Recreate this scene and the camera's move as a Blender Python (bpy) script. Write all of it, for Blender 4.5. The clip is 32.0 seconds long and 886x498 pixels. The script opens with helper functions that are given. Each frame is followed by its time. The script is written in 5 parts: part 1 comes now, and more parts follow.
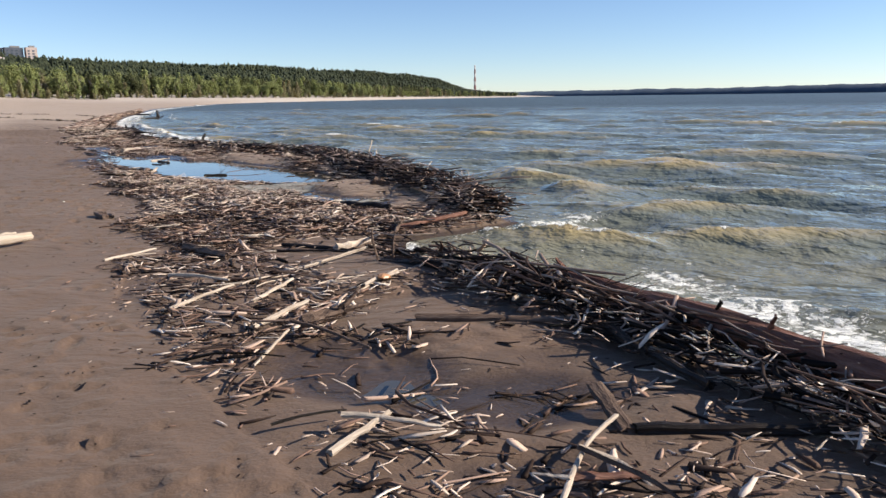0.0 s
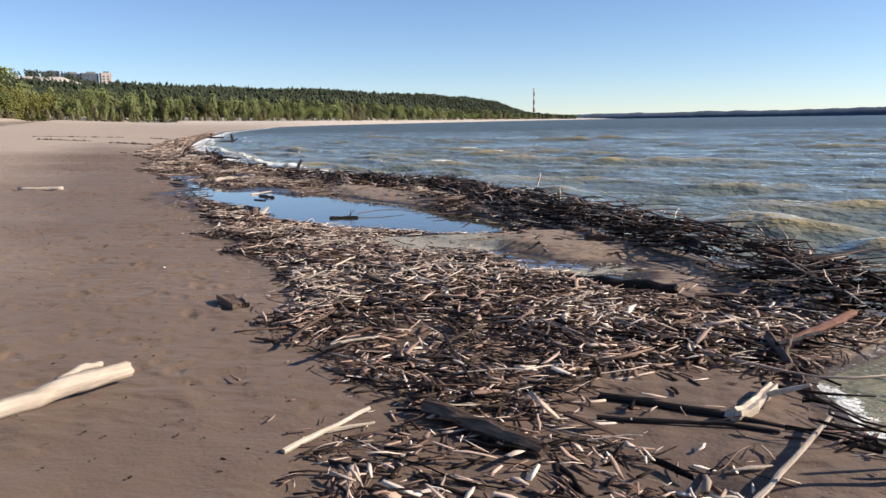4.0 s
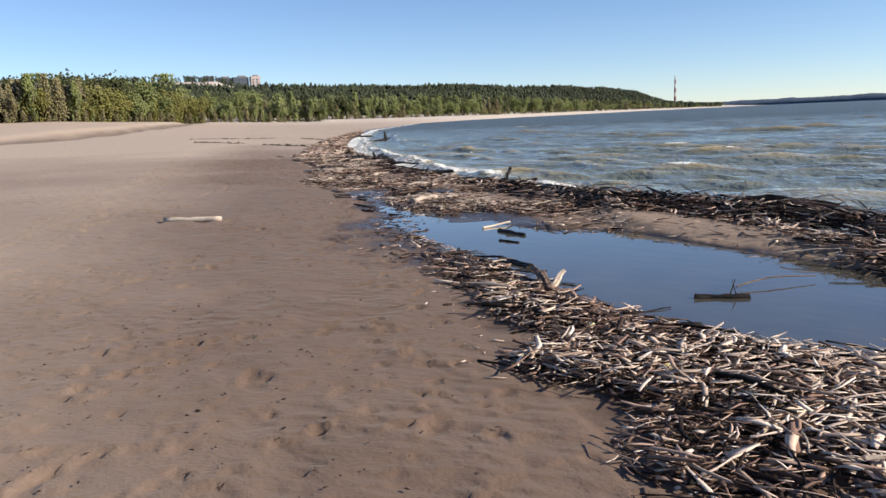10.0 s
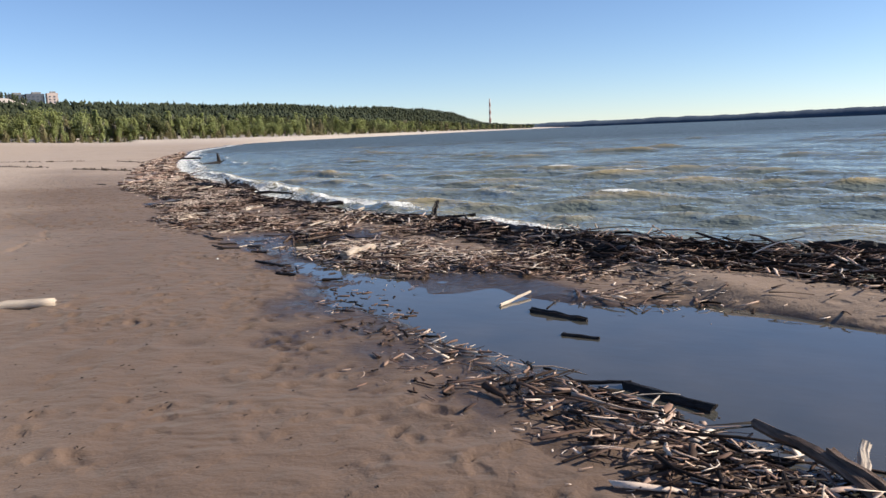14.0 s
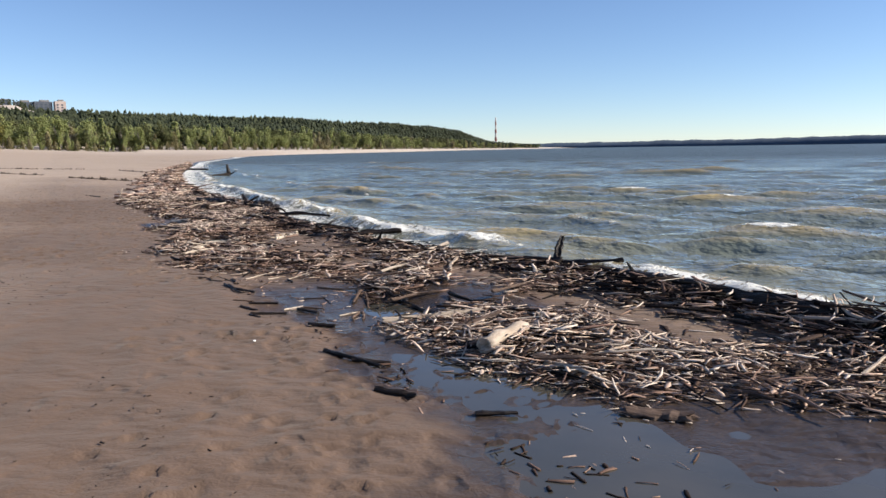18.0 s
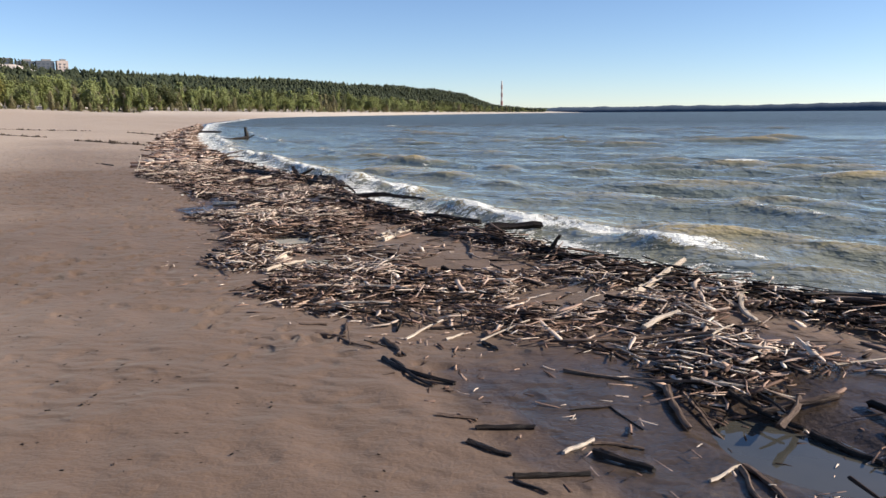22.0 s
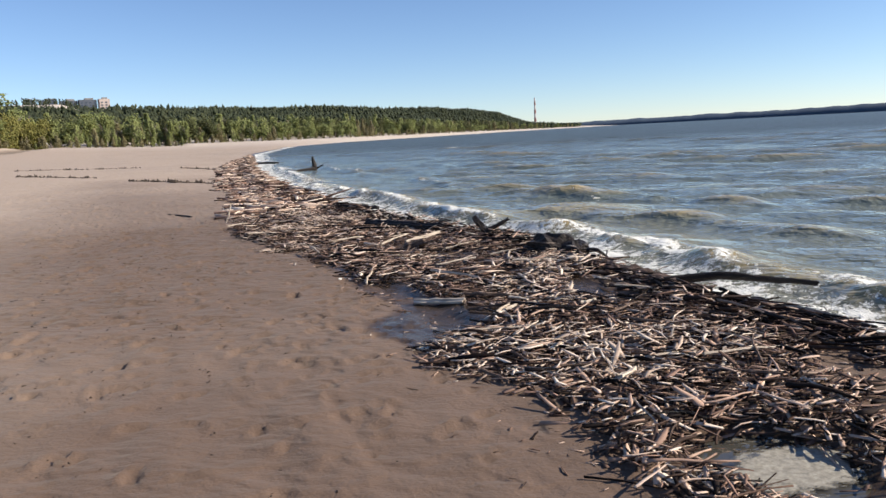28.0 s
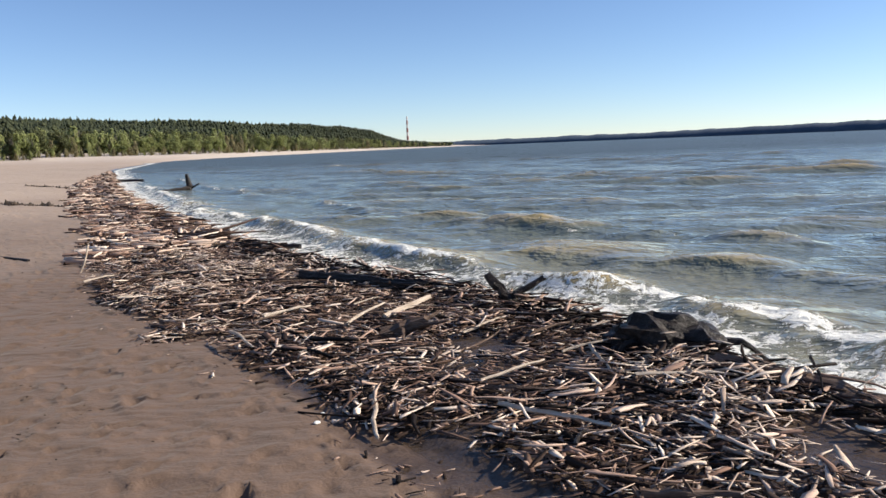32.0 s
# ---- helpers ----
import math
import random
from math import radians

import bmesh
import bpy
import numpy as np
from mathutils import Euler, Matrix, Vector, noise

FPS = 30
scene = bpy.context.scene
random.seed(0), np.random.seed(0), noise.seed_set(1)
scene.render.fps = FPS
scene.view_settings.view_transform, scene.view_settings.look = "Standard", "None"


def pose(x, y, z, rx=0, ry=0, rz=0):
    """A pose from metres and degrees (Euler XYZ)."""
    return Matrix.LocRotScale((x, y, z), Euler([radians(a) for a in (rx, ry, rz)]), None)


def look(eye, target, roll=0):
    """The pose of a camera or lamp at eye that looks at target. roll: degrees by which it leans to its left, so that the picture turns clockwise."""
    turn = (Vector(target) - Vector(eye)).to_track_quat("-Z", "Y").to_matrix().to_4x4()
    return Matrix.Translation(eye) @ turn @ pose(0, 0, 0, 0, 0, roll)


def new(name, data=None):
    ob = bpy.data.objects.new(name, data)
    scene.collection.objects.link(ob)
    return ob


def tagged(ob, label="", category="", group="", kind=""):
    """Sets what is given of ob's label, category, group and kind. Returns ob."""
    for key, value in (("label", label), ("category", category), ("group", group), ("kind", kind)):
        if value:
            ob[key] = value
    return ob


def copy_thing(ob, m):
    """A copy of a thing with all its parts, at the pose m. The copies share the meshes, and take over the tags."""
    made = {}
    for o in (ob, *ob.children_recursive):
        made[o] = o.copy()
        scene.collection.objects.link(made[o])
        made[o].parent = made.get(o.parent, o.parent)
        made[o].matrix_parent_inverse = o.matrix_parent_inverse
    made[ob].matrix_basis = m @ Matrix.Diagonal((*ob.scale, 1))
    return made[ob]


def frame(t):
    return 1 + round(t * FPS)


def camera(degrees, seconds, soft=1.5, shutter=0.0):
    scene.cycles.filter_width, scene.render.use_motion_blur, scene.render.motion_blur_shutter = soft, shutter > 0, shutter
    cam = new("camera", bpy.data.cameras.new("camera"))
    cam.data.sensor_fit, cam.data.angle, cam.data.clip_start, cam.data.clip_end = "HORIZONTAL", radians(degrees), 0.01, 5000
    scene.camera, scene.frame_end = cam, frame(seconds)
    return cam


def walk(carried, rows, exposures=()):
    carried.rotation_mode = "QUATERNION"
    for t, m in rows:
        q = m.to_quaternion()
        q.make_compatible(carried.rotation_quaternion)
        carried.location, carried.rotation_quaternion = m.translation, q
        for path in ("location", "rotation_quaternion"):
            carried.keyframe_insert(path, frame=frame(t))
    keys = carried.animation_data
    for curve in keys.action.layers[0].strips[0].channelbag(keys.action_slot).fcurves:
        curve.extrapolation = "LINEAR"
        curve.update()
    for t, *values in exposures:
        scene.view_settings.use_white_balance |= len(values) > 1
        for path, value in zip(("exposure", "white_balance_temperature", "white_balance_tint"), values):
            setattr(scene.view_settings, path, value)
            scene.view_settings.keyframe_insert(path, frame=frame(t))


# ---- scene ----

cam = camera(60.31, 32.0)
PATH = [
    (0, (-0.000, -0.000, 1.527), (4.622, 8.650, -0.424), -0.69),
    (0.5, (0.046, 0.538, 1.534), (4.460, 9.308, -0.363), -0.52),
    (1, (0.052, 1.104, 1.555), (4.309, 9.956, -0.323), -0.46),
    (1.5, (0.067, 1.683, 1.539), (4.173, 10.588, -0.424), -0.51),
    (2, (0.044, 2.278, 1.549), (4.004, 11.246, -0.425), -0.08),
    (2.5, (0.031, 2.833, 1.520), (3.779, 11.881, -0.502), 0.38),
    (3, (-0.026, 3.412, 1.515), (3.893, 12.434, -0.284), 0.55),
    (3.5, (-0.054, 3.911, 1.518), (3.827, 12.970, -0.174), -0.20),
    (4, (-0.137, 4.467, 1.507), (3.848, 13.487, -0.151), -0.78),
    (4.5, (-0.199, 4.941, 1.528), (3.758, 13.974, -0.128), -1.81),
    (6.5, (-0.055, 7.094, 1.537), (4.560, 15.813, -0.102), -1.92),
    (7, (0.063, 7.621, 1.502), (4.822, 16.213, -0.380), -1.03),
    (7.5, (0.086, 8.130, 1.481), (4.729, 16.780, -0.421), -0.65),
    (8, (0.043, 8.569, 1.495), (4.240, 17.426, -0.487), -0.34),
    (8.5, (0.029, 9.142, 1.506), (3.733, 18.205, -0.531), -0.32),
    (9, (-0.090, 9.647, 1.533), (2.851, 19.002, -0.427), -0.78),
    (9.5, (-0.258, 10.147, 1.563), (2.313, 19.630, -0.301), -1.35),
    (10, (-0.429, 10.670, 1.582), (1.900, 20.247, -0.109), -2.40),
    (10.5, (-0.567, 11.175, 1.588), (1.452, 20.833, -0.036), -3.72),
    (11, (-0.682, 11.742, 1.592), (1.566, 21.361, 0.037), -4.31),
    (11.5, (-0.737, 12.316, 1.577), (1.836, 21.852, 0.017), -4.01),
    (12, (-0.851, 12.865, 1.566), (2.075, 22.313, 0.087), -3.52),
    (12.5, (-0.881, 13.431, 1.580), (2.224, 22.816, 0.069), -3.31),
    (13, (-0.914, 14.023, 1.586), (2.486, 23.314, 0.129), -2.79),
    (13.5, (-0.938, 14.514, 1.614), (2.883, 23.647, 0.204), -2.56),
    (14, (-0.904, 15.115, 1.627), (3.575, 23.926, 0.107), -2.23),
    (14.5, (-0.817, 15.663, 1.640), (4.294, 24.118, 0.095), -1.66),
    (16.5, (-0.305, 18.232, 1.462), (4.504, 26.888, 0.063), -0.98),
    (17, (-0.310, 18.695, 1.469), (4.225, 27.498, 0.075), -0.81),
    (17.5, (-0.298, 19.206, 1.494), (4.256, 28.015, 0.206), -0.67),
    (18, (-0.303, 19.743, 1.502), (4.170, 28.592, 0.207), -0.80),
    (18.5, (-0.304, 20.281, 1.525), (4.201, 29.109, 0.191), -1.14),
    (19, (-0.301, 20.849, 1.542), (4.485, 29.531, 0.237), -1.16),
    (19.5, (-0.252, 21.386, 1.532), (4.625, 29.994, 0.077), -1.23),
    (20, (-0.244, 21.926, 1.550), (4.571, 30.546, -0.032), -1.23),
    (20.5, (-0.206, 22.459, 1.534), (4.416, 31.164, -0.154), -0.86),
    (21, (-0.236, 23.059, 1.511), (4.291, 31.817, -0.164), -0.27),
    (21.5, (-0.273, 23.530, 1.505), (4.231, 32.296, -0.186), 0.42),
    (22, (-0.346, 24.145, 1.502), (4.049, 32.954, -0.255), -0.33),
    (22.5, (-0.457, 24.652, 1.520), (3.518, 33.637, -0.340), -1.93),
    (23, (-0.584, 25.246, 1.527), (3.286, 34.258, -0.424), -2.97),
    (23.5, (-0.683, 25.755, 1.552), (3.268, 34.723, -0.439), -3.25),
    (24, (-0.711, 26.382, 1.564), (3.553, 35.204, -0.430), -2.81),
    (24.5, (-0.734, 26.886, 1.584), (3.827, 35.600, -0.226), -2.46),
    (25, (-0.734, 27.459, 1.579), (3.739, 36.235, -0.147), -2.70),
    (25.5, (-0.738, 27.998, 1.556), (3.646, 36.810, -0.210), -2.64),
    (26, (-0.730, 28.593, 1.558), (3.376, 37.529, -0.257), -2.90),
    (26.5, (-0.728, 29.164, 1.551), (3.499, 38.079, -0.079), -2.57),
    (28.5, (-0.639, 31.158, 1.592), (3.287, 40.242, 0.154), -3.09),
    (29, (-0.585, 31.702, 1.601), (3.417, 40.768, 0.259), -2.74),
    (29.5, (-0.481, 32.201, 1.596), (3.752, 41.154, 0.210), -1.81),
    (30, (-0.387, 32.737, 1.599), (4.112, 41.564, 0.239), -1.34),
    (30.5, (-0.285, 33.227, 1.577), (4.068, 42.129, 0.239), -1.71),
    (31, (-0.223, 33.764, 1.568), (4.091, 42.702, 0.344), -2.06),
    (31.5, (-0.156, 34.258, 1.563), (4.443, 43.047, 0.296), -2.07),
    (32, (-0.053, 34.819, 1.575), (5.392, 43.100, 0.241), -2.20),
]
walk(cam, [(t, look(eye, target, roll)) for t, eye, target, roll in PATH])

# ---- world and sun ----
SUN_AZ, SUN_EL = radians(119), radians(29)      # clockwise from +y
world = bpy.data.worlds.new("world")
scene.world = world
world.use_nodes = True
wn = world.node_tree.nodes
sky = wn.new("ShaderNodeTexSky")
sky.sky_type, sky.sun_disc = "NISHITA", False
sky.sun_elevation, sky.sun_rotation = SUN_EL, SUN_AZ
sky.air_density, sky.dust_density, sky.ozone_density = 0.9, 0.0, 3.0
sky.altitude = 1100
wn["Background"].inputs[1].default_value = 0.124
tint = wn.new("ShaderNodeMix")
tint.data_type, tint.blend_type = "RGBA", "MULTIPLY"
tint.inputs[0].default_value, tint.inputs[7].default_value = 1.0, (1.03, 1.06, 1.17, 1.0)
world.node_tree.links.new(sky.outputs[0], tint.inputs[6])
world.node_tree.links.new(tint.outputs[2], wn["Background"].inputs[0])
sun_data = bpy.data.lights.new("sun", "SUN")
sun_data.energy, sun_data.angle, sun_data.color = 7.3, radians(0.53), (1.0, 0.915, 0.785)
sun = new("sun", sun_data)
sun_way = Vector((math.sin(SUN_AZ) * math.cos(SUN_EL), math.cos(SUN_AZ) * math.cos(SUN_EL), math.sin(SUN_EL)))
sun.matrix_world = look(sun_way * 100, (0, 0, 0))
scene.view_settings.exposure = 0.0
rng = np.random.default_rng(7)

# ---- materials ----


class Mat:
    """A node material with a few shortcuts."""

    def __init__(self, name, rough=0.8):
        self.m = bpy.data.materials.new(name)
        self.m.use_nodes = True
        self.t = self.m.node_tree
        self.b = self.t.nodes["Principled BSDF"]
        self.b.inputs["Roughness"].default_value = rough

    def l(self, a, b):
        self.t.links.new(a, b)

    def coords(self):
        if not hasattr(self, "geo"):
            self.geo = self.t.nodes.new("ShaderNodeNewGeometry")
        return self.geo.outputs["Position"]

    def noise(self, scale, detail=4.0, vector=None, rough=0.55, stretch=None, turn=0.0):
        node = self.t.nodes.new("ShaderNodeTexNoise")
        node.inputs["Scale"].default_value, node.inputs["Detail"].default_value = scale, detail
        node.inputs["Roughness"].default_value = rough
        v = vector or self.coords()
        if turn:
            tn = self.t.nodes.new("ShaderNodeMapping")
            tn.inputs["Rotation"].default_value = (0, 0, radians(turn))
            self.l(v, tn.inputs["Vector"])
            v = tn.outputs[0]
        if stretch:
            mp = self.t.nodes.new("ShaderNodeMapping")
            mp.inputs["Scale"].default_value = stretch
            self.l(v, mp.inputs["Vector"])
            v = mp.outputs[0]
        self.l(v, node.inputs["Vector"])
        return node.outputs["Fac"]

    def colors(self, scale):
        node = self.t.nodes.new("ShaderNodeTexNoise")
        node.inputs["Scale"].default_value = scale
        self.l(self.coords(), node.inputs["Vector"])
        return node.outputs["Color"]

    def ramp(self, fac, stops, smooth=False):
        node = self.t.nodes.new("ShaderNodeValToRGB")
        if smooth:
            node.color_ramp.interpolation = "EASE"
        el = node.color_ramp.elements
        while len(el) < len(stops):
            el.new(0.5)
        for e, (p, c) in zip(el, stops):
            e.position = p
            e.color = (*c, 1.0) if not isinstance(c, (int, float)) else (c, c, c, 1.0)
        self.l(fac, node.inputs[0])
        return node.outputs[0]

    def mix(self, fac, a, b, how="MIX"):
        node = self.t.nodes.new("ShaderNodeMix")
        node.data_type, node.blend_type = "RGBA", how
        for slot, v in ((0, fac), (6, a), (7, b)):
            if isinstance(v, (int, float)):
                node.inputs[slot].default_value = v
            elif isinstance(v, tuple):
                node.inputs[slot].default_value = (*v, 1.0)
            else:
                self.l(v, node.inputs[slot])
        return node.outputs[2]

    def math(self, op, a, b=0.0, clamp=False):
        node = self.t.nodes.new("ShaderNodeMath")
        node.operation, node.use_clamp = op, clamp
        for slot, v in ((0, a), (1, b)):
            if isinstance(v, (int, float)):
                node.inputs[slot].default_value = v
            else:
                self.l(v, node.inputs[slot])
        return node.outputs[0]

    def span(self, v, a, b, c=0.0, d=1.0):
        node = self.t.nodes.new("ShaderNodeMapRange")
        for slot, w in ((1, a), (2, b), (3, c), (4, d)):
            node.inputs[slot].default_value = w
        self.l(v, node.inputs[0])
        return node.outputs[0]

    def bump(self, height, strength, distance, before=None):
        node = self.t.nodes.new("ShaderNodeBump")
        node.inputs["Strength"].default_value, node.inputs["Distance"].default_value = strength, distance
        self.l(height, node.inputs["Height"])
        if before is not None:
            self.l(before, node.inputs["Normal"])
        return node.outputs[0]

    def done(self, color=None, rough=None, normal=None):
        for slot, v in (("Base Color", color), ("Roughness", rough), ("Normal", normal)):
            if v is None:
                continue
            if isinstance(v, tuple):
                self.b.inputs[slot].default_value = (*v, 1.0)
            elif isinstance(v, (int, float)):
                self.b.inputs[slot].default_value = v
            else:
                self.l(v, self.b.inputs[slot])
        return self.m


def sand_material():
    m = Mat("sand")
    xyz = m.t.nodes.new("ShaderNodeSeparateXYZ")
    m.l(m.coords(), xyz.inputs[0])
    grain = m.noise(420, 2)
    fine = m.noise(38, 4)
    mid = m.noise(2.3, 5, stretch=(1.0, 0.6, 1.0))
    big = m.noise(0.13, 4)
    dry = m.mix(
        m.ramp(grain, [(0.4, 0.0), (0.75, 0.5)]),
        m.ramp(mid, [(0.3, (0.094, 0.057, 0.038)), (0.7, (0.126, 0.077, 0.0525))]), (0.22, 0.149, 0.104))
    dry = m.mix(m.ramp(big, [(0.4, 0.0), (0.65, 0.35)]), dry, (0.176, 0.115, 0.082))
    # dry pale sand far up the beach; the y term paints in grazing-view brightness
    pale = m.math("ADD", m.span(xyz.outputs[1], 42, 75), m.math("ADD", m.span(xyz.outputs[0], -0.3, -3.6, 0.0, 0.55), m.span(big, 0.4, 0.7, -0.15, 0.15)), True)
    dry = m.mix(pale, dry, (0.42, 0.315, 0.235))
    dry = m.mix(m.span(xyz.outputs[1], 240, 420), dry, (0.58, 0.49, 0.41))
    dry = m.mix(m.math("MULTIPLY", m.span(xyz.outputs[0], 3.9, 4.6, 0.0, 0.6), m.span(xyz.outputs[1], 40, 30)), dry, (0.30, 0.213, 0.150))
    wet = m.ramp(fine, [(0.3, (0.050, 0.035, 0.026)), (0.7, (0.080, 0.057, 0.042))])
    edge = m.math("ADD", xyz.outputs[2], m.math("MULTIPLY", m.math("SUBTRACT", m.noise(1.1, 5), 0.5), 0.10))
    damp = m.span(edge, 0.030, -0.014)
    at = m.t.nodes.new("ShaderNodeAttribute")
    at.attribute_name = "wet"
    damp = m.math("MAXIMUM", damp, m.span(m.math("ADD", at.outputs["Fac"], m.math("MULTIPLY", m.math("SUBTRACT", m.noise(3.0, 4), 0.5), 0.5)), 0.2, 0.8))
    color = m.mix(damp, dry, wet)
    rough = m.math("MAXIMUM", m.span(damp, 0.1, 1.0, 0.80, 0.20), m.span(xyz.outputs[0], -4.0, -8.0, 0.0, 0.75))
    m.b.inputs["Specular IOR Level"].default_value = 0.35
    m.b.inputs["Sheen Roughness"].default_value, m.b.inputs["Sheen Tint"].default_value = 0.45, (1.0, 0.84, 0.70, 1.0)
    m.l(m.span(damp, 0.0, 0.6, 0.10, 0.0), m.b.inputs["Sheen Weight"])
    ripple = m.noise(8.5, 4, stretch=(1.0, 1.7, 1.0), turn=25)
    patch = m.ramp(m.noise(0.55, 3), [(0.40, 0.15), (0.6, 1.0)])
    cell = m.t.nodes.new("ShaderNodeTexVoronoi")
    cell.inputs["Scale"].default_value, cell.inputs["Randomness"].default_value = 5.2, 1.0
    warp = m.t.nodes.new("ShaderNodeMapping")
    warp.inputs["Rotation"].default_value, warp.inputs["Scale"].default_value = (0, 0, radians(20)), (1.0, 0.62, 0.15)
    m.l(m.mix(0.10, m.coords(), m.colors(5.0), "ADD"), warp.inputs["Vector"])
    m.l(warp.outputs[0], cell.inputs["Vector"])
    some = m.t.nodes.new("ShaderNodeSeparateColor")
    m.l(cell.outputs["Color"], some.inputs[0])
    prints = m.math("MULTIPLY", m.ramp(cell.outputs["Distance"], [(0.10, 0.0), (0.40, 1.0), (0.50, 1.0), (0.75, 0.72)], True), m.math("MULTIPLY", m.span(some.outputs[0], 0.35, 0.8), m.ramp(m.noise(0.7, 3), [(0.42, 0.1), (0.58, 1.0)])))
    pits = m.math("MULTIPLY", m.ramp(m.noise(4.0, 1, stretch=(1.0, 1.7, 1.0), turn=30), [(0.30, 0.0), (0.68, 1.0)], True), patch)
    nrm = m.bump(prints, 1.0, 0.019)
    nrm = m.bump(pits, 1.0, 0.018, nrm)
    nrm = m.bump(ripple, 0.7, 0.014, nrm)
    nrm = m.bump(fine, 0.8, 0.008, nrm)
    nrm = m.bump(grain, 0.3, 0.0015, nrm)
    return m.done(color, rough, nrm)


def water_material(name="lake_water", pool=False):
    m = Mat(name, 0.06)
    m.b.inputs["IOR"].default_value = 1.33
    if pool:
        m.b.inputs["Roughness"].default_value = 0.03
        m.b.inputs["Coat Weight"].default_value, m.b.inputs["Coat Roughness"].default_value, m.b.inputs["Coat IOR"].default_value = 0.36, 0.02, 1.65
        nrm = m.bump(m.noise(5.0, 3, stretch=(1.0, 0.5, 1.0), turn=-30), 0.10, 0.02)
        return m.done(m.ramp(m.noise(1.6, 5), [(0.3, (0.054, 0.053, 0.046)), (0.7, (0.082, 0.074, 0.060))]), None, nrm)
    xyz = m.t.nodes.new("ShaderNodeSeparateXYZ")
    m.l(m.coords(), xyz.inputs[0])
    # crests painted yellow-brown as if lit through silty water, grey-green in the deeper hollows
    silt_glow = m.math("ADD", m.span(xyz.outputs[2], 0.0, 0.19), m.math("MULTIPLY", m.math("SUBTRACT", m.noise(0.35, 3), 0.5), 0.5), True)
    silt_glow = m.math("ADD", silt_glow, m.span(xyz.outputs[0], 9.0, 4.0, 0.0, 0.22), True)
    color = m.mix(silt_glow, (0.158, 0.178, 0.150), (0.46, 0.340, 0.145))
    # wavelets too fine to see one by one, far out: their dimmer reflection painted dark
    away = m.span(m.math("ADD", m.math("MULTIPLY", xyz.outputs[0], 0.75), xyz.outputs[1]), 45.0, 170.0)
    color = m.mix(away, color, (0.075, 0.092, 0.088))
    nrm = m.bump(m.noise(1.05, 4, stretch=(1.0, 0.5, 1.0), turn=-38), 1.0, 0.15)
    nrm = m.bump(m.noise(3.4, 4, stretch=(1.0, 0.5, 1.0), turn=-34), 1.0, 0.15, nrm)
    nrm = m.bump(m.noise(7.0, 4, stretch=(1.0, 0.6, 1.0), turn=-40), 1.0, 0.03, nrm)
    # foam where waves break and run out
    at = m.t.nodes.new("ShaderNodeAttribute")
    at.attribute_name = "foam"
    lace = m.math("ADD", m.math("MULTIPLY", m.noise(2.4, 5, rough=0.7, stretch=(1.0, 0.7, 1.0), turn=-23), 0.6), m.math("MULTIPLY", m.noise(11.0, 5, rough=0.75), 0.75))
    foam = m.span(m.math("ADD", lace, m.math("MULTIPLY", at.outputs["Fac"], 0.375)), 0.905, 0.955)
    color = m.mix(foam, color, (0.88, 0.86, 0.79))
    nrm = m.bump(m.math("MULTIPLY", lace, foam), 0.9, 0.06, nrm)
    return m.done(color, m.math("MAXIMUM", m.span(foam, 0, 1, 0.04, 0.7), m.span(away, 0, 1, 0.03, 0.38)), nrm)


def wood_material(name, stops, island=True, rough=0.75):
    m = Mat(name, rough)
    info = m.t.nodes.new("ShaderNodeNewGeometry" if island else "ShaderNodeObjectInfo")
    rnd = info.outputs["Random Per Island" if island else "Random"]
    m.b.inputs["Specular IOR Level"].default_value = 0.12
    base = m.ramp(rnd, stops)
    grain = m.noise(55, 4, rough=0.7)
    spots = m.noise(9, 3)
    color = m.mix(m.ramp(grain, [(0.30, 0.55), (0.42, 0.0)]), base, (0.030, 0.022, 0.017))
    color = m.mix(m.ramp(spots, [(0.6, 0.0), (0.85, 0.15)]), color, (0.20, 0.165, 0.135))
    return m.done(color, None, m.bump(grain, 0.6, 0.004))


def plain(name, a, b, scale, rough=0.8, bump=0.3, dist=0.01):
    m = Mat(name, rough)
    f = m.noise(scale, 5)
    return m.done(m.ramp(f, [(0.3, a), (0.7, b)]), None, m.bump(f, bump, dist))


def leaf_material(name, a, b, c):
    """Leaves that let some light through."""
    m = Mat(name, 0.8)
    info = m.t.nodes.new("ShaderNodeNewGeometry")
    obj = m.t.nodes.new("ShaderNodeObjectInfo")
    col = m.ramp(info.outputs["Random Per Island"], [(0.0, a), (0.6, b), (1.0, c)])
    col = m.mix(m.math("MULTIPLY", obj.outputs["Random"], 0.6), col, b)
    thin = m.t.nodes.new("ShaderNodeBsdfTranslucent")
    both = m.t.nodes.new("ShaderNodeMixShader")
    both.inputs[0].default_value = 0.45
    m.l(col, thin.inputs["Color"])
    m.l(m.b.outputs[0], both.inputs[1])
    m.l(thin.outputs[0], both.inputs[2])
    m.l(both.outputs[0], m.t.nodes["Material Output"].inputs["Surface"])
    return m.done(col)


SAND = sand_material()
WATER = water_material()
POOL = water_material("pool_water", True)
WOOD_MIX = wood_material("driftwood_mixed", [(0.0, (0.020, 0.012, 0.009)), (0.20, (0.075, 0.046, 0.034)), (0.37, (0.25, 0.152, 0.113)), (0.59, (0.48, 0.325, 0.245)), (0.82, (0.68, 0.515, 0.405)), (1.0, (0.83, 0.69, 0.565))])
WOOD_PALE = wood_material("driftwood_bleached", [(0.0, (0.34, 0.248, 0.192)), (0.5, (0.58, 0.45, 0.355)), (1.0, (0.80, 0.67, 0.55))])
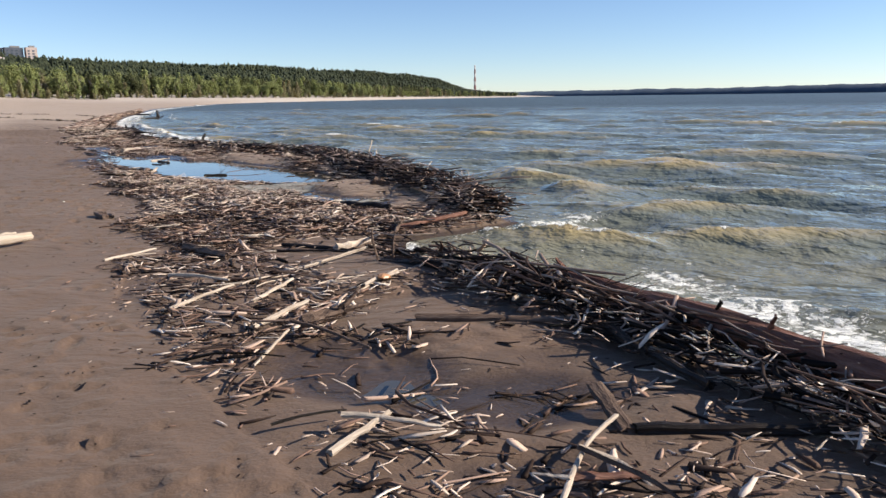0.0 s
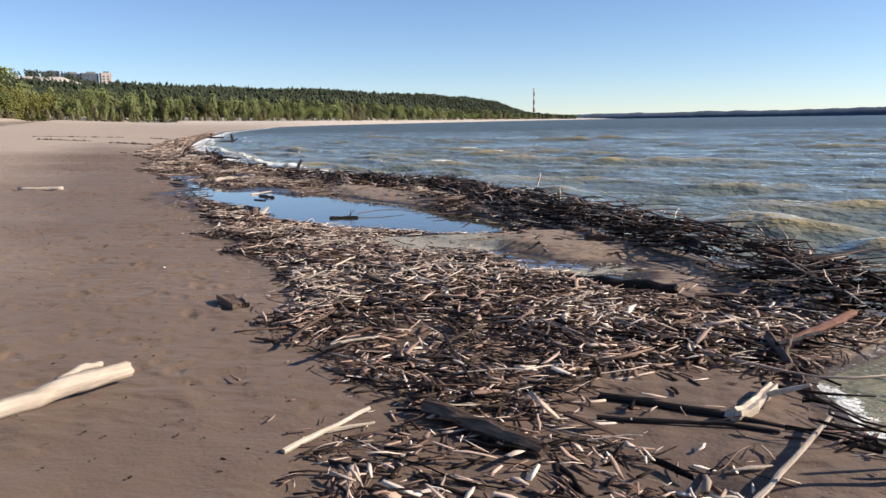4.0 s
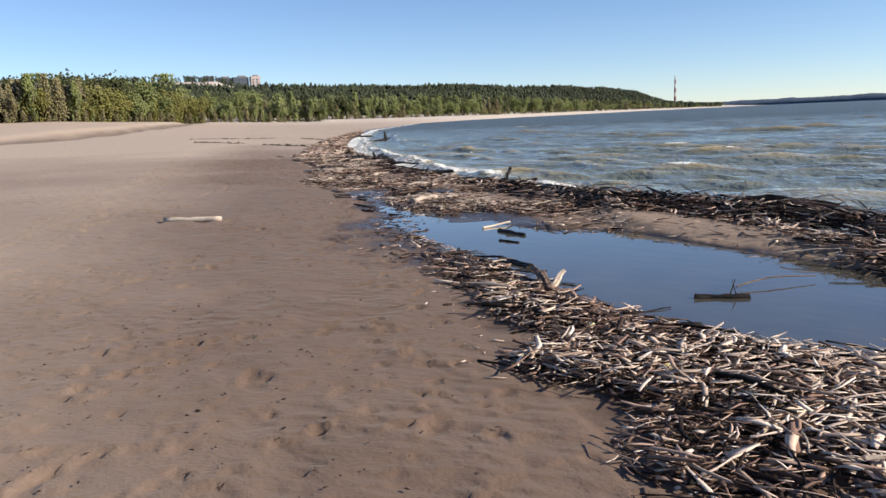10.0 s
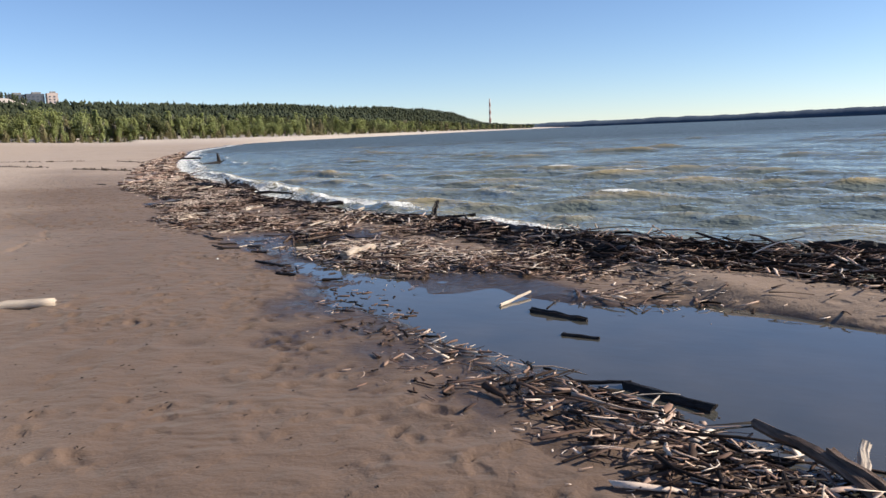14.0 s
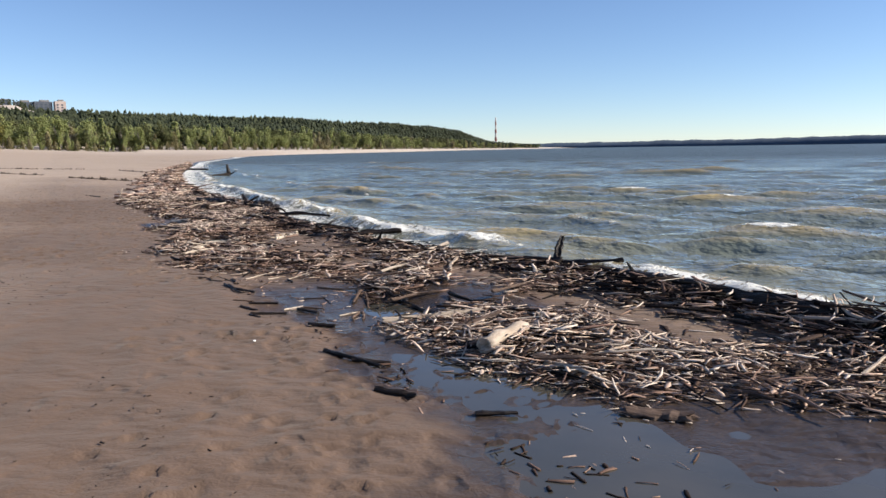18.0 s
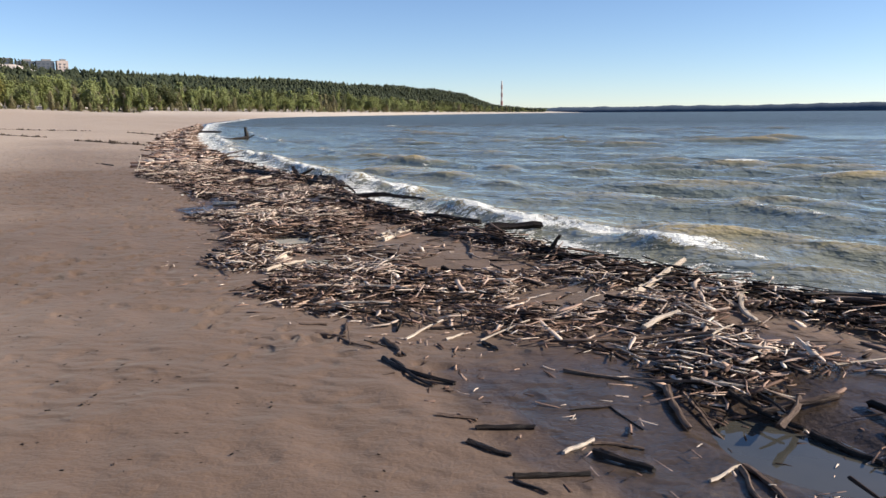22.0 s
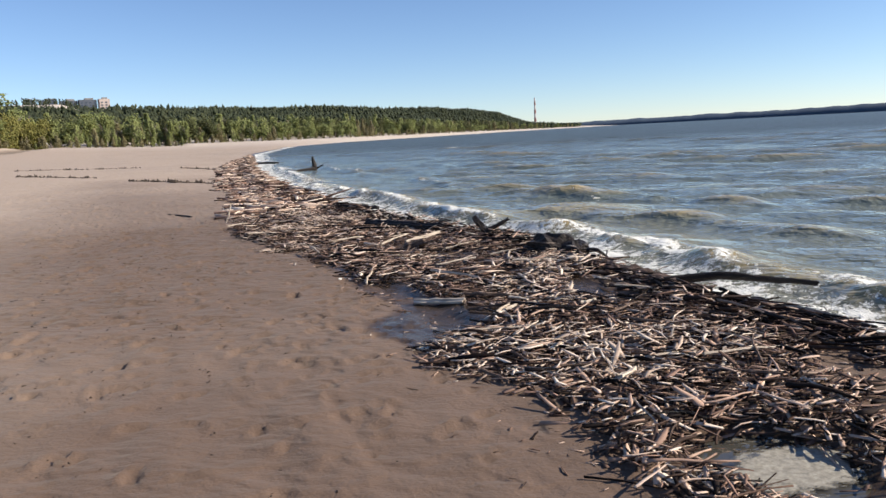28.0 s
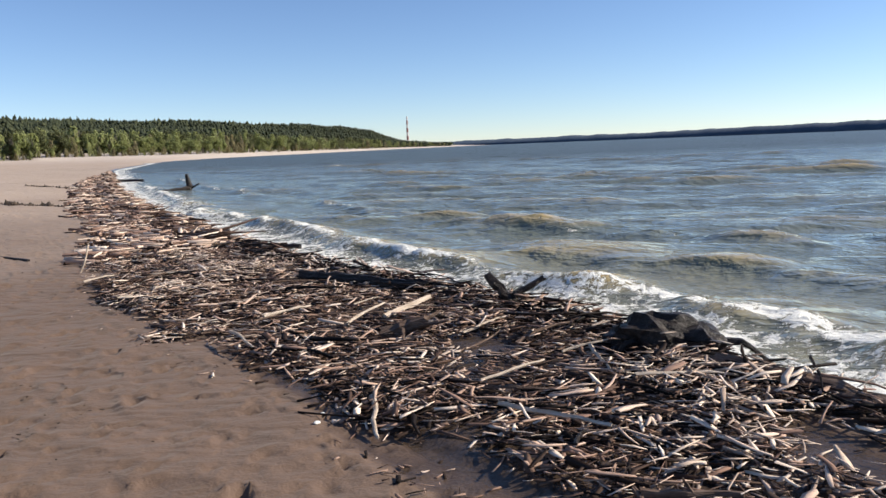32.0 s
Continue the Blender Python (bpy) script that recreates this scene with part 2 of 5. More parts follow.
# dark wood, its low end deepened to paint shade into the mat's gaps
WOOD_UNDER = wood_material("driftwood_dark_gap_shade", [(0.0, (0.008, 0.006, 0.005)), (0.45, (0.050, 0.030, 0.022)), (0.8, (0.180, 0.110, 0.082)), (1.0, (0.36, 0.24, 0.18))])
# soaked wood, taken near black so deep shade is in its colour too
WOOD_DARK = wood_material("driftwood_soaked_shade", [(0.0, (0.005, 0.004, 0.003)), (0.7, (0.016, 0.010, 0.008)), (1.0, (0.055, 0.033, 0.024))], rough=0.6)
WOOD_WET = wood_material("driftwood_wet", [(0.0, (0.014, 0.011, 0.009)), (0.35, (0.064, 0.038, 0.027)), (0.7, (0.215, 0.133, 0.096)), (1.0, (0.446, 0.347, 0.274))], rough=0.5)

# ---- the lie of the land: x away from the beach into the lake, y along the shore ----
LAKE_Z, POOL_Z = -0.045, -0.012


def table(v, pairs):
    a = np.array(pairs, float)
    return np.interp(v, a[:, 0], a[:, 1])


def shore(y):
    """The lake's edge."""
    return table(y, [(-40, 3.0), (0, 3.5), (3.4, 3.65), (5.4, 3.55), (6.7, 3.1), (7.5, 3.6), (7.9, 5.4), (10, 5.9), (12, 6.1), (15, 6.5), (18, 6.7), (20, 6.5), (23, 5.6), (27, 5.2), (30, 4.4), (36, 4.2),
                     (40, 4.8), (45, 4.3), (50, 4.6), (60, 5.4), (70, 6.8), (82, 8.6), (103, 12.4), (150, 21), (300, 62), (600, 200), (900, 395), (1250, 700), (1620, 1061), (1660, 900), (1800, 700), (4600, 900)])


def inner(y):
    """The foot of the beach's slope."""
    return table(y, [(-5, 0.9), (2.7, 0.8), (6, 0.4), (8, 0.85), (11, 1.1), (20, 1.15), (22, 1.25), (23.3, 2.6), (25, 2.05), (28, 1.6), (30.2, 1.05), (32, 0.75), (34, 1.2), (37, 1.7),
                     (39, 2.0), (41, 1.5), (44, 1.3), (50, 2.0), (55, 2.8), (62, 3.4), (75, 5.2), (103, 10.4), (130, 16.0)])


def rim(y):
    """The beach-side edge of the driftwood mat."""
    return table(y, [(-5, 0.9), (2.7, 0.8), (6, 0.4), (8, 0.85), (11, 1.1), (20, 1.15), (20.7, 1.2), (21.1, 4.1), (21.7, 3.85), (22.15, 3.5), (22.5, 3.1), (22.9, 2.92), (23.4, 2.7), (24.3, 2.15), (25.6, 1.85), (26.0, 2.35), (27.0, 2.4), (27.6, 2.5), (27.9, 2.15), (28.2, 1.9), (28.7, 1.65), (28.95, 1.25), (30.2, 1.08), (32, 0.75), (34, 1.2), (35.4, 1.25), (35.9, 1.5), (36.2, 2.1), (36.7, 2.05),
                     (37.6, 1.92), (39, 1.78), (40.8, 1.35), (44, 1.25), (50, 2.0), (55, 2.8), (62, 3.4), (75, 5.2), (103, 10.4), (130, 16.0)])


# pools and puddles: middle, half sizes, turn in degrees, depth
POOLS = [(3.65, 17.1, 1.5, 2.9, 6, 0.17), (2.75, 19.7, 0.80, 1.9, 14, 0.10), (4.6, 14.8, 0.85, 1.2, 10, 0.11), (4.2, 11.0, 0.75, 0.9, -15, 0.05), (1.5, 3.9, 0.45, 0.6, 25, 0.040), (2.1, 3.0, 0.6, 0.35, -20, 0.038), (1.55, 2.2, 0.35, 0.4, 0, 0.038),
         (2.55, 26.3, 0.33, 0.5, 0, 0.06), (2.0, 33.1, 0.36, 0.42, 0, 0.07), (1.85, 37.6, 0.20, 1.4, 4, 0.035), (2.35, 22.3, 0.80, 2.6, 12, 0.041), (3.85, 12.4, 0.30, 0.9, 25, 0.06), (2.2, 6.3, 0.5, 0.5, 0, 0.04), (1.85, 36.3, 0.22, 0.45, 0, 0.035), (1.35, 24.6, 1.0, 3.2, 5, 0.022), (0.9, 21.0, 0.8, 2.2, 5, 0.018)]
SWELLS = [(5.05, 18.9, 0.55, 2.6, 6, 0.10), (4.9, 12.1, 0.7, 0.9, 0, 0.06), (3.6, 27.5, 0.6, 1.5, 0, 0.05), (3.3, 31.5, 0.7, 1.8, 0, 0.06), (2.5, 6.0, 0.6, 0.7, 0, 0.06), (2.6, 4.4, 0.7, 0.6, 0, 0.05), (3.5, 36.5, 0.5, 1.2, 0, 0.05)]


def lump(x, y, spot):
    cx, cy, rx, ry, turn, _ = spot
    c, s = math.cos(radians(turn)), math.sin(radians(turn))
    u, v = ((x - cx) * c + (y - cy) * s) / rx, (-(x - cx) * s + (y - cy) * c) / ry
    return np.clip(1.5 - 0.9 * (u * u + v * v), 0, 1) ** 1.3


class Rough:
    """Smooth repeatable value noise."""

    def __init__(self, seed):
        self.g = np.random.default_rng(seed).random((256, 256)) * 2 - 1

    def __call__(self, x, y, scale):
        x, y = np.asarray(x) / scale + 1000.3, np.asarray(y) / scale + 1000.7
        i, j = np.floor(x).astype(int), np.floor(y).astype(int)
        u, v = x - i, y - j
        u, v = u * u * (3 - 2 * u), v * v * (3 - 2 * v)
        g = self.g
        a, b = g[i % 256, j % 256], g[(i + 1) % 256, j % 256]
        c, d = g[i % 256, (j + 1) % 256], g[(i + 1) % 256, (j + 1) % 256]
        return (a * (1 - u) + b * u) * (1 - v) + (c * (1 - u) + d * u) * v


R1, R2, R3 = Rough(3), Rough(5), Rough(11)


def woods_line(bearing):
    """How far off the edge of the woods stands, by bearing in degrees from +y."""
    return table(bearing, [(-180, 300), (-60, 230), (-20, 235), (-12, 255), (1, 345), (10, 410), (17, 480), (22, 630), (26, 870), (30, 1260), (33.2, 1720), (34.3, 1900), (35.2, 5200), (90, 5200), (180, 300)])


def ridge(bearing):
    """The height of the wooded ridge behind, as a slope seen from the beach, in degrees (its trees not counted)."""
    return table(bearing, [(-60, 1.3), (-12, 1.6), (1, 1.70), (6, 1.52), (12, 1.44), (17, 1.38), (22, 1.36), (26, 1.20), (28, 0.96), (29, 0.60), (30, 0.32), (31, 0.15), (33, 0.1), (34.5, 0.0)])


def gully(x, y):
    """A shallow run-off channel across the upper beach."""
    return np.clip(1.4 - np.abs(x + 30 - 0.05 * (y - 120) + 1.5 * R1(x, y, 9.0)) / 4.5, 0, 1) * np.clip((y - 58) / 25, 0, 1) * np.clip((330 - y) / 60, 0, 1)


def ground_z(x, y, rough=True):
    x, y = np.asarray(x, float), np.asarray(y, float)
    e = x - shore(y)
    lip = inner(y)
    up = np.clip(lip - x, 0, None)
    slope = table(y, [(12, 0.048), (17, 0.022), (24, 0.020), (28, 0.045)])
    beach = 0.035 + slope * np.minimum(up, 3.0) + 0.017 * np.clip(up - 3.0, 0, 300)
    flat = 0.03
    z = np.where(x < lip, beach, flat)
    for spot in SWELLS:
        z = z + spot[5] * lump(x, y, spot)
    for spot in POOLS:
        z = z - spot[5] * lump(x, y, spot)
    # down under the lake
    under = -0.045 - np.clip(e, 0, None) * 0.11
    k = np.clip((e + 0.7) / 0.7, 0, 1)
    z = np.where(e > 0, np.maximum(under, -4.0), z * (1 - k * k) + (-0.045) * k * k)
    # wooded hills beyond the far beach
    bearing = np.degrees(np.arctan2(x, y))
    r = np.hypot(x, y)
    w = woods_line(bearing)
    hill = np.clip((r - w) / np.maximum(w * 1.1, 350), 0, 1)
    hill = hill * hill * (3 - 2 * hill)
    tall = np.tan(np.radians(ridge(bearing))) * (w + np.maximum(w * 1.1, 350))
    foot = np.clip((r - w * 0.5) / (w * 0.5), 0, 1) * np.clip(table(bearing, [(-60, 4.5), (-12, 4.2), (1, 2.6), (10, 1.8), (20, 1.4), (34, 1.0)]), 0, 9)
    tall2 = 0.0540 * r * np.clip((r - 850) / 700, 0, 1) * np.clip((7 - bearing) / 9, 0, 1) * np.clip((bearing + 70) / 30, 0, 1)
    land = (e < 0) | (r > w)
    far = np.clip((r - 90) / 120, 0, 1)
    # pale strand below the far woods
    strand = np.clip((r - 0.90 * w) / (0.07 * w), 0, 1) * (bearing > 5) * (bearing < 34.6) * (r > 200)
    z = np.where(strand > 0, np.maximum(z, -0.4 + strand * 2.6), z)
    z = np.where(land, z * (1 - far) + far * np.minimum(z, 0.9) + np.where(r > 60, foot, 0) + np.maximum(hill * tall, tall2), z)
    channel = gully(x, y)
    z = z - channel * np.clip(z + 0.0, 0, 2)
    if rough:
        near = np.clip(1.6 - r / 130, 0, 1) * np.clip(0.35 + 0.9 * (lip - x), 0.35, 1) * (e < 0.3)
        z = z + near * (0.014 * R1(x, y, 1.7) + 0.015 * R2(x * 1.5, y, 0.36) + 0.007 * R3(x, y, 0.17)) + 0.02 * R1(x, y, 4.1) * (e < 0) * (x < lip) + (0.014 * R2(x, y, 0.8) + 0.008 * R3(x, y, 0.33)) * (x > lip) * np.clip(-e, 0, 1) * (r < 120)
    return z


def axis(pieces):
    out = []
    for a, b, n in pieces:
        out += list(np.linspace(a, b, n, endpoint=False))
    return np.array(out + [pieces[-1][1]])


def part(name, verts_faces, material, parent=None, label="", smooth=False):
    if isinstance(verts_faces, bmesh.types.BMesh):
        me = bpy.data.meshes.new(name)
        verts_faces.to_mesh(me)
        verts_faces.free()
    else:
        me = bpy.data.meshes.new(name)
        v, f = verts_faces
        v, f = np.asarray(v, np.float32), np.asarray(f, np.int32)
        me.vertices.add(len(v))
        me.vertices.foreach_set("co", v.ravel())
        me.loops.add(f.size)
        me.loops.foreach_set("vertex_index", f.ravel())
        me.polygons.add(len(f))
        me.polygons.foreach_set("loop_start", np.arange(0, f.size, f.shape[1], dtype=np.int32))
        me.update(calc_edges=True)
        me.validate()
    if material:
        me.materials.append(material)
    if smooth:
        me.shade_smooth()
    ob = new(name, me)
    if parent is not None:
        ob.parent = parent
    if label:
        ob["label"] = label
    return ob


def sheet(xs, ys, z):
    gx, gy = np.meshgrid(xs, ys)
    v = np.stack([gx, gy, z(gx, gy)], -1).reshape(-1, 3)
    nx, ny = len(xs), len(ys)
    i = (np.arange(ny - 1)[:, None] * nx + np.arange(nx - 1)).ravel()
    return v, np.stack([i, i + 1, i + nx + 1, i + nx], -1)


def trodden(x, y):
    """The beach with the dimples of footprints and wind ripples."""
    z = ground_z(x, y)
    g = np.random.default_rng(31)
    xs, ys = x[0], y[:, 0]
    for n in range(11000):
        fy_ = g.uniform(0, 62)
        fx_ = g.uniform(-4, 2.2)
        if fx_ > float(inner(fy_)) - 0.05 or R1(fx_, fy_, 2.4) + 0.6 * R2(fx_, fy_, 0.9) < g.uniform(-0.5, 0.25):
            continue
        foot = g.random() < 0.05
        a, b, dep = (g.uniform(0.10, 0.14), g.uniform(0.045, 0.06), g.uniform(0.010, 0.022)) if foot else (g.uniform(0.035, 0.085), g.uniform(0.026, 0.048), g.uniform(0.007, 0.019))
        turn = g.normal(1.57, 0.5) if foot else g.normal(0.35, 0.5)
        i0, i1 = np.searchsorted(xs, (fx_ - 0.3, fx_ + 0.3))
        j0, j1 = np.searchsorted(ys, (fy_ - 0.3, fy_ + 0.3))
        u, v = x[j0:j1, i0:i1] - fx_, y[j0:j1, i0:i1] - fy_
        p, q = (u * math.cos(turn) + v * math.sin(turn)) / a, (-u * math.sin(turn) + v * math.cos(turn)) / b
        r2 = p * p + q * q
        z[j0:j1, i0:i1] += dep * (0.6 * np.exp(-((np.sqrt(r2) - 1.4) / 0.35) ** 2) * (1 + 0.5 * np.sign(q)) - np.exp(-r2 * r2 * 0.8))
    xc = np.interp(y, (27.5, 28.5, 29.3, 30.2, 31.0, 32.0, 33.0, 35.0), (-1.5, -1.35, -1.0, -1.1, -1.02, -1.25, -1.45, -1.9))
    z = z - 0.035 * np.exp(-((x - xc - 0.03 * np.sin(y * 9)) / 0.045) ** 2) * ((y > 27.6) & (y < 34.6))
    band = np.clip(1 - np.abs(x - inner(y) + 0.9) / 1.2, 0, 1) * np.clip(0.5 + R1(x, y, 3.3), 0, 1) * (y < 70)
    return z + 0.018 * band * np.sin((x * 0.55 + y * 0.95) / 0.19 * 2 + 2.2 * R2(x, y, 0.9)) * np.clip(R3(x, y, 0.6) + 0.5, 0, 1)


def soaked(x, y):
    """Where a film of water keeps the sand dark and shining, 0 to 1."""
    line = table(y, [(17, 2.2), (18.5, 1.5), (20, 1.25), (22, 1.30), (24, 1.38), (26.3, 1.42), (28.8, 1.35), (29.6, 1.6), (34.6, 1.6), (35.7, 1.25), (36.6, 1.2), (37.4, 1.55), (38.3, 1.75), (39.5, 1.72), (40.5, 1.6), (42, 1.6)])
    reach = np.clip((y - 16.5) / 1.5, 0, 1) * np.clip((28.8 - y) / 1.8, 0, 1) + np.clip((y - 34.6) / 1.0, 0, 1) * np.clip((41.5 - y) / 1.0, 0, 1)
    k = np.clip((x - line + 0.22 * R1(x, y, 0.9) + 0.12 * R2(x * 2.5, y, 0.5)) / 0.28, 0, 1) * np.clip((line + 2.6 - x) / 0.5, 0, 1)
    return np.maximum(k * np.clip(reach, 0, 1), 0.62 * np.clip(2 * gully(x, y), 0, 1))


gx = np.r_[-3500, -2500, -1800, axis([(-1400, -300, 14), (-300, -60, 14), (-60, -15, 22), (-15, -4, 40), (-4, -1.6, 48), (-1.6, 2.2, 127), (2.2, 6.5, 72), (6.5, 12, 24), (12, 40, 18), (40, 400, 30), (400, 1400, 34), (1400, 4500, 8)])]
gy = np.r_[-600, -200, -60, axis([(-20, 0, 40), (0, 46, 1060), (46, 75, 160), (75, 130, 60), (130, 400, 60), (400, 1400, 40), (1400, 4800, 20)])]
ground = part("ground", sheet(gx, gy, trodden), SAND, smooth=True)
wx, wy = np.meshgrid(gx, gy)
wet_at = ground.data.attributes.new("wet", "FLOAT", "POINT")
wet_at.data.foreach_set("value", soaked(wx, wy).ravel().astype(np.float32))
tagged(ground, "brown damp beach sand with footprints, rising to wooded hills", "ground", kind="structure")


def breakers(x, y):
    """Rolling crests near the shore: their height and their foam."""
    e = x - shore(y)
    z, foam = 0 * x, 0 * x
    for y0, y1, off, slant, tall, white in [(22.6, 29, 0.62, 0.06, 0.15, 1.0), (27.8, 36.8, 1.15, -0.02, 0.17, 1.0), (35.6, 42.8, 0.95, 0.0, 0.20, 1.0), (41.5, 53, 1.4, 0.0, 0.20, 1.0), (52, 60, 1.1, 0.0, 0.15, 0.9), (58, 80, 1.2, 0.0, 0.15, 0.9),
                                            (29.8, 34.2, 5.0, -0.1, 0.14, 0.45), (40, 47.5, 5.4, -0.05, 0.20, 0.4), (36, 44, 3.1, -0.1, 0.17, 0.15), (50, 58, 4.4, 0.05, 0.12, 0.5), (17, 23, 2.2, 0.0, 0.15, 0.05), (24.4, 27.5, 2.0, 0.05, 0.16, 0.5),
                                            (8.5, 14, 1.9, 0.1, 0.13, 0.1), (5.4, 8.4, 1.55, -1.05, 0.17, 1.0), (62, 90, 4.0, 0.0, 0.12, 0.6)]:
        along = np.clip((y - y0) / 1.5, 0, 1) * np.clip((y1 - y) / 1.5, 0, 1)
        d = e - off - slant * (y - (y0 + y1) / 2) - 0.35 * R1(x, y, 2.2) - 0.12 * R2(x, y, 0.6)
        roll = np.where(d < 0, np.exp(-(d / 0.30) ** 2), np.exp(-(d / 0.65) ** 2)) * along
        z = z + tall * roll * (0.75 + 0.4 * R3(x, y, 0.9))
        foam = np.maximum(foam, white * np.clip(0.85 + 0.9 * R2(x, y, 2.3), 0.2, 1) * along * np.where(d < 0, np.exp(-np.maximum(-d - 0.05, 0) / 0.16), np.exp(-(d / 0.32) ** 2)))
    wash = np.clip(1.0 - np.maximum(e, 0) / table(y, [(0, 0.5), (5, 0.5), (8, 0.25), (20, 0.3), (22.5, 1.2), (30, 1.3), (36, 1.5), (48, 1.8), (60, 2.4), (130, 3)]), 0, 1)
    k = table(y, [(-5, 0.7), (5.5, 0.7), (7.0, 0.8), (9, 0.2), (20, 0.3), (22.8, 0.85), (28, 0.9), (36, 0.95), (44, 0.98), (60, 0.92), (130, 0.9)])
    inlet = 0.80 * np.clip(1 - np.abs(e - 0.9) / 1.4, 0, 1) * (y > 2) * (y < 8.6) * np.clip(0.75 + R2(x, y, 0.9), 0, 1)
    z = z + 0.05 * foam * R3(x, y, 0.21)
    return z, np.maximum(np.maximum(foam, wash ** 0.6 * k), inlet)


def waves(x, y):
    e = x - shore(y)
    amp = np.clip(e / 3.0, 0.05, 1) * np.clip(1.15 - np.hypot(x, y) / 700, 0, 1)
    g = np.random.default_rng(77)
    r = np.hypot(x, y - 18)
    z, gust = 0 * x, np.clip(0.8 + 0.5 * R1(x, y, 9.0) + 0.35 * R3(x, y, 3.4), 0.15, 1.6)
    for n in range(26):
        length = 5.2 * 0.905 ** n
        ang = radians(54 + g.normal(0, 15) + (n % 3 - 1) * 6)
        ph = (x * math.sin(ang) + y * math.cos(ang)) / length * 2 * math.pi + 1.5 * R2(x, y, 5.0 + 3 * length) + n * 2.1
        crest = ((1 + np.cos(ph)) / 2) ** 1.9
        z = z + 0.0112 * length ** 0.66 * (2 * crest - 0.75) * np.clip(1.6 - r / (length * 45), 0, 1)
    z = z * gust
    return LAKE_Z + z * amp + breakers(x, y)[0]


lx = axis([(2.6, 10, 115), (10, 22, 110), (22, 60, 150), (60, 140, 60), (140, 400, 40), (400, 1500, 20), (1500, 4700, 8)])
ly = axis([(-40, -4, 30), (-4, 60, 540), (60, 130, 130), (130, 400, 50), (400, 1500, 20), (1500, 4700, 8)])
lake = part("water", sheet(lx, ly, waves), WATER, smooth=True)
foam_at = lake.data.attributes.new("foam", "FLOAT", "POINT")
fx, fy = np.meshgrid(lx, ly)
fz = waves(fx, fy) - LAKE_Z
whitecaps = np.clip((fz - 0.155) / 0.05, 0, 1) * np.clip(R2(fx, fy, 1.1) + R1(fx, fy, 6.0) - 0.15, 0, 1) * (fx - shore(fy) > 3)
foam_at.data.foreach_set("value", np.maximum(breakers(fx, fy)[1], 1.4 * whitecaps).ravel().astype(np.float32))
tagged(lake, "wind-ruffled brown lake water reflecting blue sky", "water", kind="structure")


def ellipse_patch(spot, z, n=40, grow=1.25):
    cx, cy, rx, ry, turn, _ = spot
    c, s = math.cos(radians(turn)), math.sin(radians(turn))
    bm = bmesh.new()
    ring = []
    for k in range(n):
        a = 2 * math.pi * k / n
        u, v = rx * grow * math.cos(a), ry * grow * math.sin(a)
        ring.append(bm.verts.new((cx + u * c - v * s, cy + u * s + v * c, z)))
    bm.faces.new(ring)
    return bm


bm = bmesh.new()
bm.faces.new([bm.verts.new(p) for p in [(1.3, 9.4, POOL_Z), (5.0, 9.2, POOL_Z), (5.7, 14.0, POOL_Z), (5.5, 19.0, POOL_Z), (4.4, 25.0, POOL_Z), (1.4, 25.6, POOL_Z)]])
tagged(part("pool_water", bm, POOL), "still shallow pool of brown water reflecting blue sky", "water", kind="structure")
for n, spot in enumerate(p for p in POOLS[4:] if not 10 < p[1] < 24 and p[5] > 0.036):
    tagged(part("pool_water", ellipse_patch(spot, POOL_Z - 0.003 - 0.001 * n), POOL), "still shallow pool of brown water on wet sand", "water", kind="structure")

# ---- driftwood ----
HOLES = [(2.75, 4.6, 0.85, 0.75), (2.6, 6.2, 0.6, 0.6), (2.5, 3.35, 0.7, 0.25), (4.6, 12.0, 0.9, 2.0), (4.7, 14.9, 0.75, 1.0), (4.8, 18.4, 0.6, 2.2), (3.7, 17.2, 1.32, 2.6), (5.3, 10.6, 0.6, 1.4), (4.2, 11.2, 0.55, 0.5), (2.6, 7.35, 0.7, 0.6), (4.5, 9.6, 0.5, 0.5), (3.55, 13.0, 0.66, 0.95), (3.85, 12.3, 0.3, 0.6), (1.95, 3.7, 0.75, 0.32), (1.2, 3.5, 0.4, 0.3), (3.5, 30.2, 0.5, 0.4), (4.2, 24.4, 0.5, 0.9), (2.55, 20.4, 0.75, 2.1), (4.65, 22.3, 0.35, 0.3), (4.4, 10.2, 0.7, 0.9),
         (3.9, 27.3, 0.5, 0.8), (3.2, 29.0, 0.5, 0.5), (3.2, 31.6, 0.7, 0.9), (3.6, 33.5, 0.5, 0.7), (2.0, 33.1, 0.3, 0.4), (2.55, 26.3, 0.3, 0.5), (3.6, 36.5, 0.45, 0.6), (1.4, 4.1, 0.4, 0.45),
         (3.2, 26.4, 0.55, 0.45), (3.9, 25.7, 0.5, 0.4), (2.45, 26.05, 0.4, 0.35), (3.1, 30.6, 0.55, 0.5), (3.8, 28.7, 0.35, 0.35), (1.85, 31.6, 0.32, 0.35), (3.05, 31.6, 0.5, 0.8), (3.2, 32.8, 0.5, 0.6), (2.0, 32.6, 0.36, 0.6), (3.5, 36.2, 0.4, 0.7), (3.35, 39.5, 0.3, 0.3), (2.15, 4.7, 0.5, 0.35)]


def hole(x, y):
    k = np.zeros_like(x)
    for cx, cy, rx, ry in HOLES:
        k = np.maximum(k, np.clip(1.5 * (1.3 - ((x - cx) / rx) ** 2 - ((y - cy) / ry) ** 2), 0, 1))
    return k


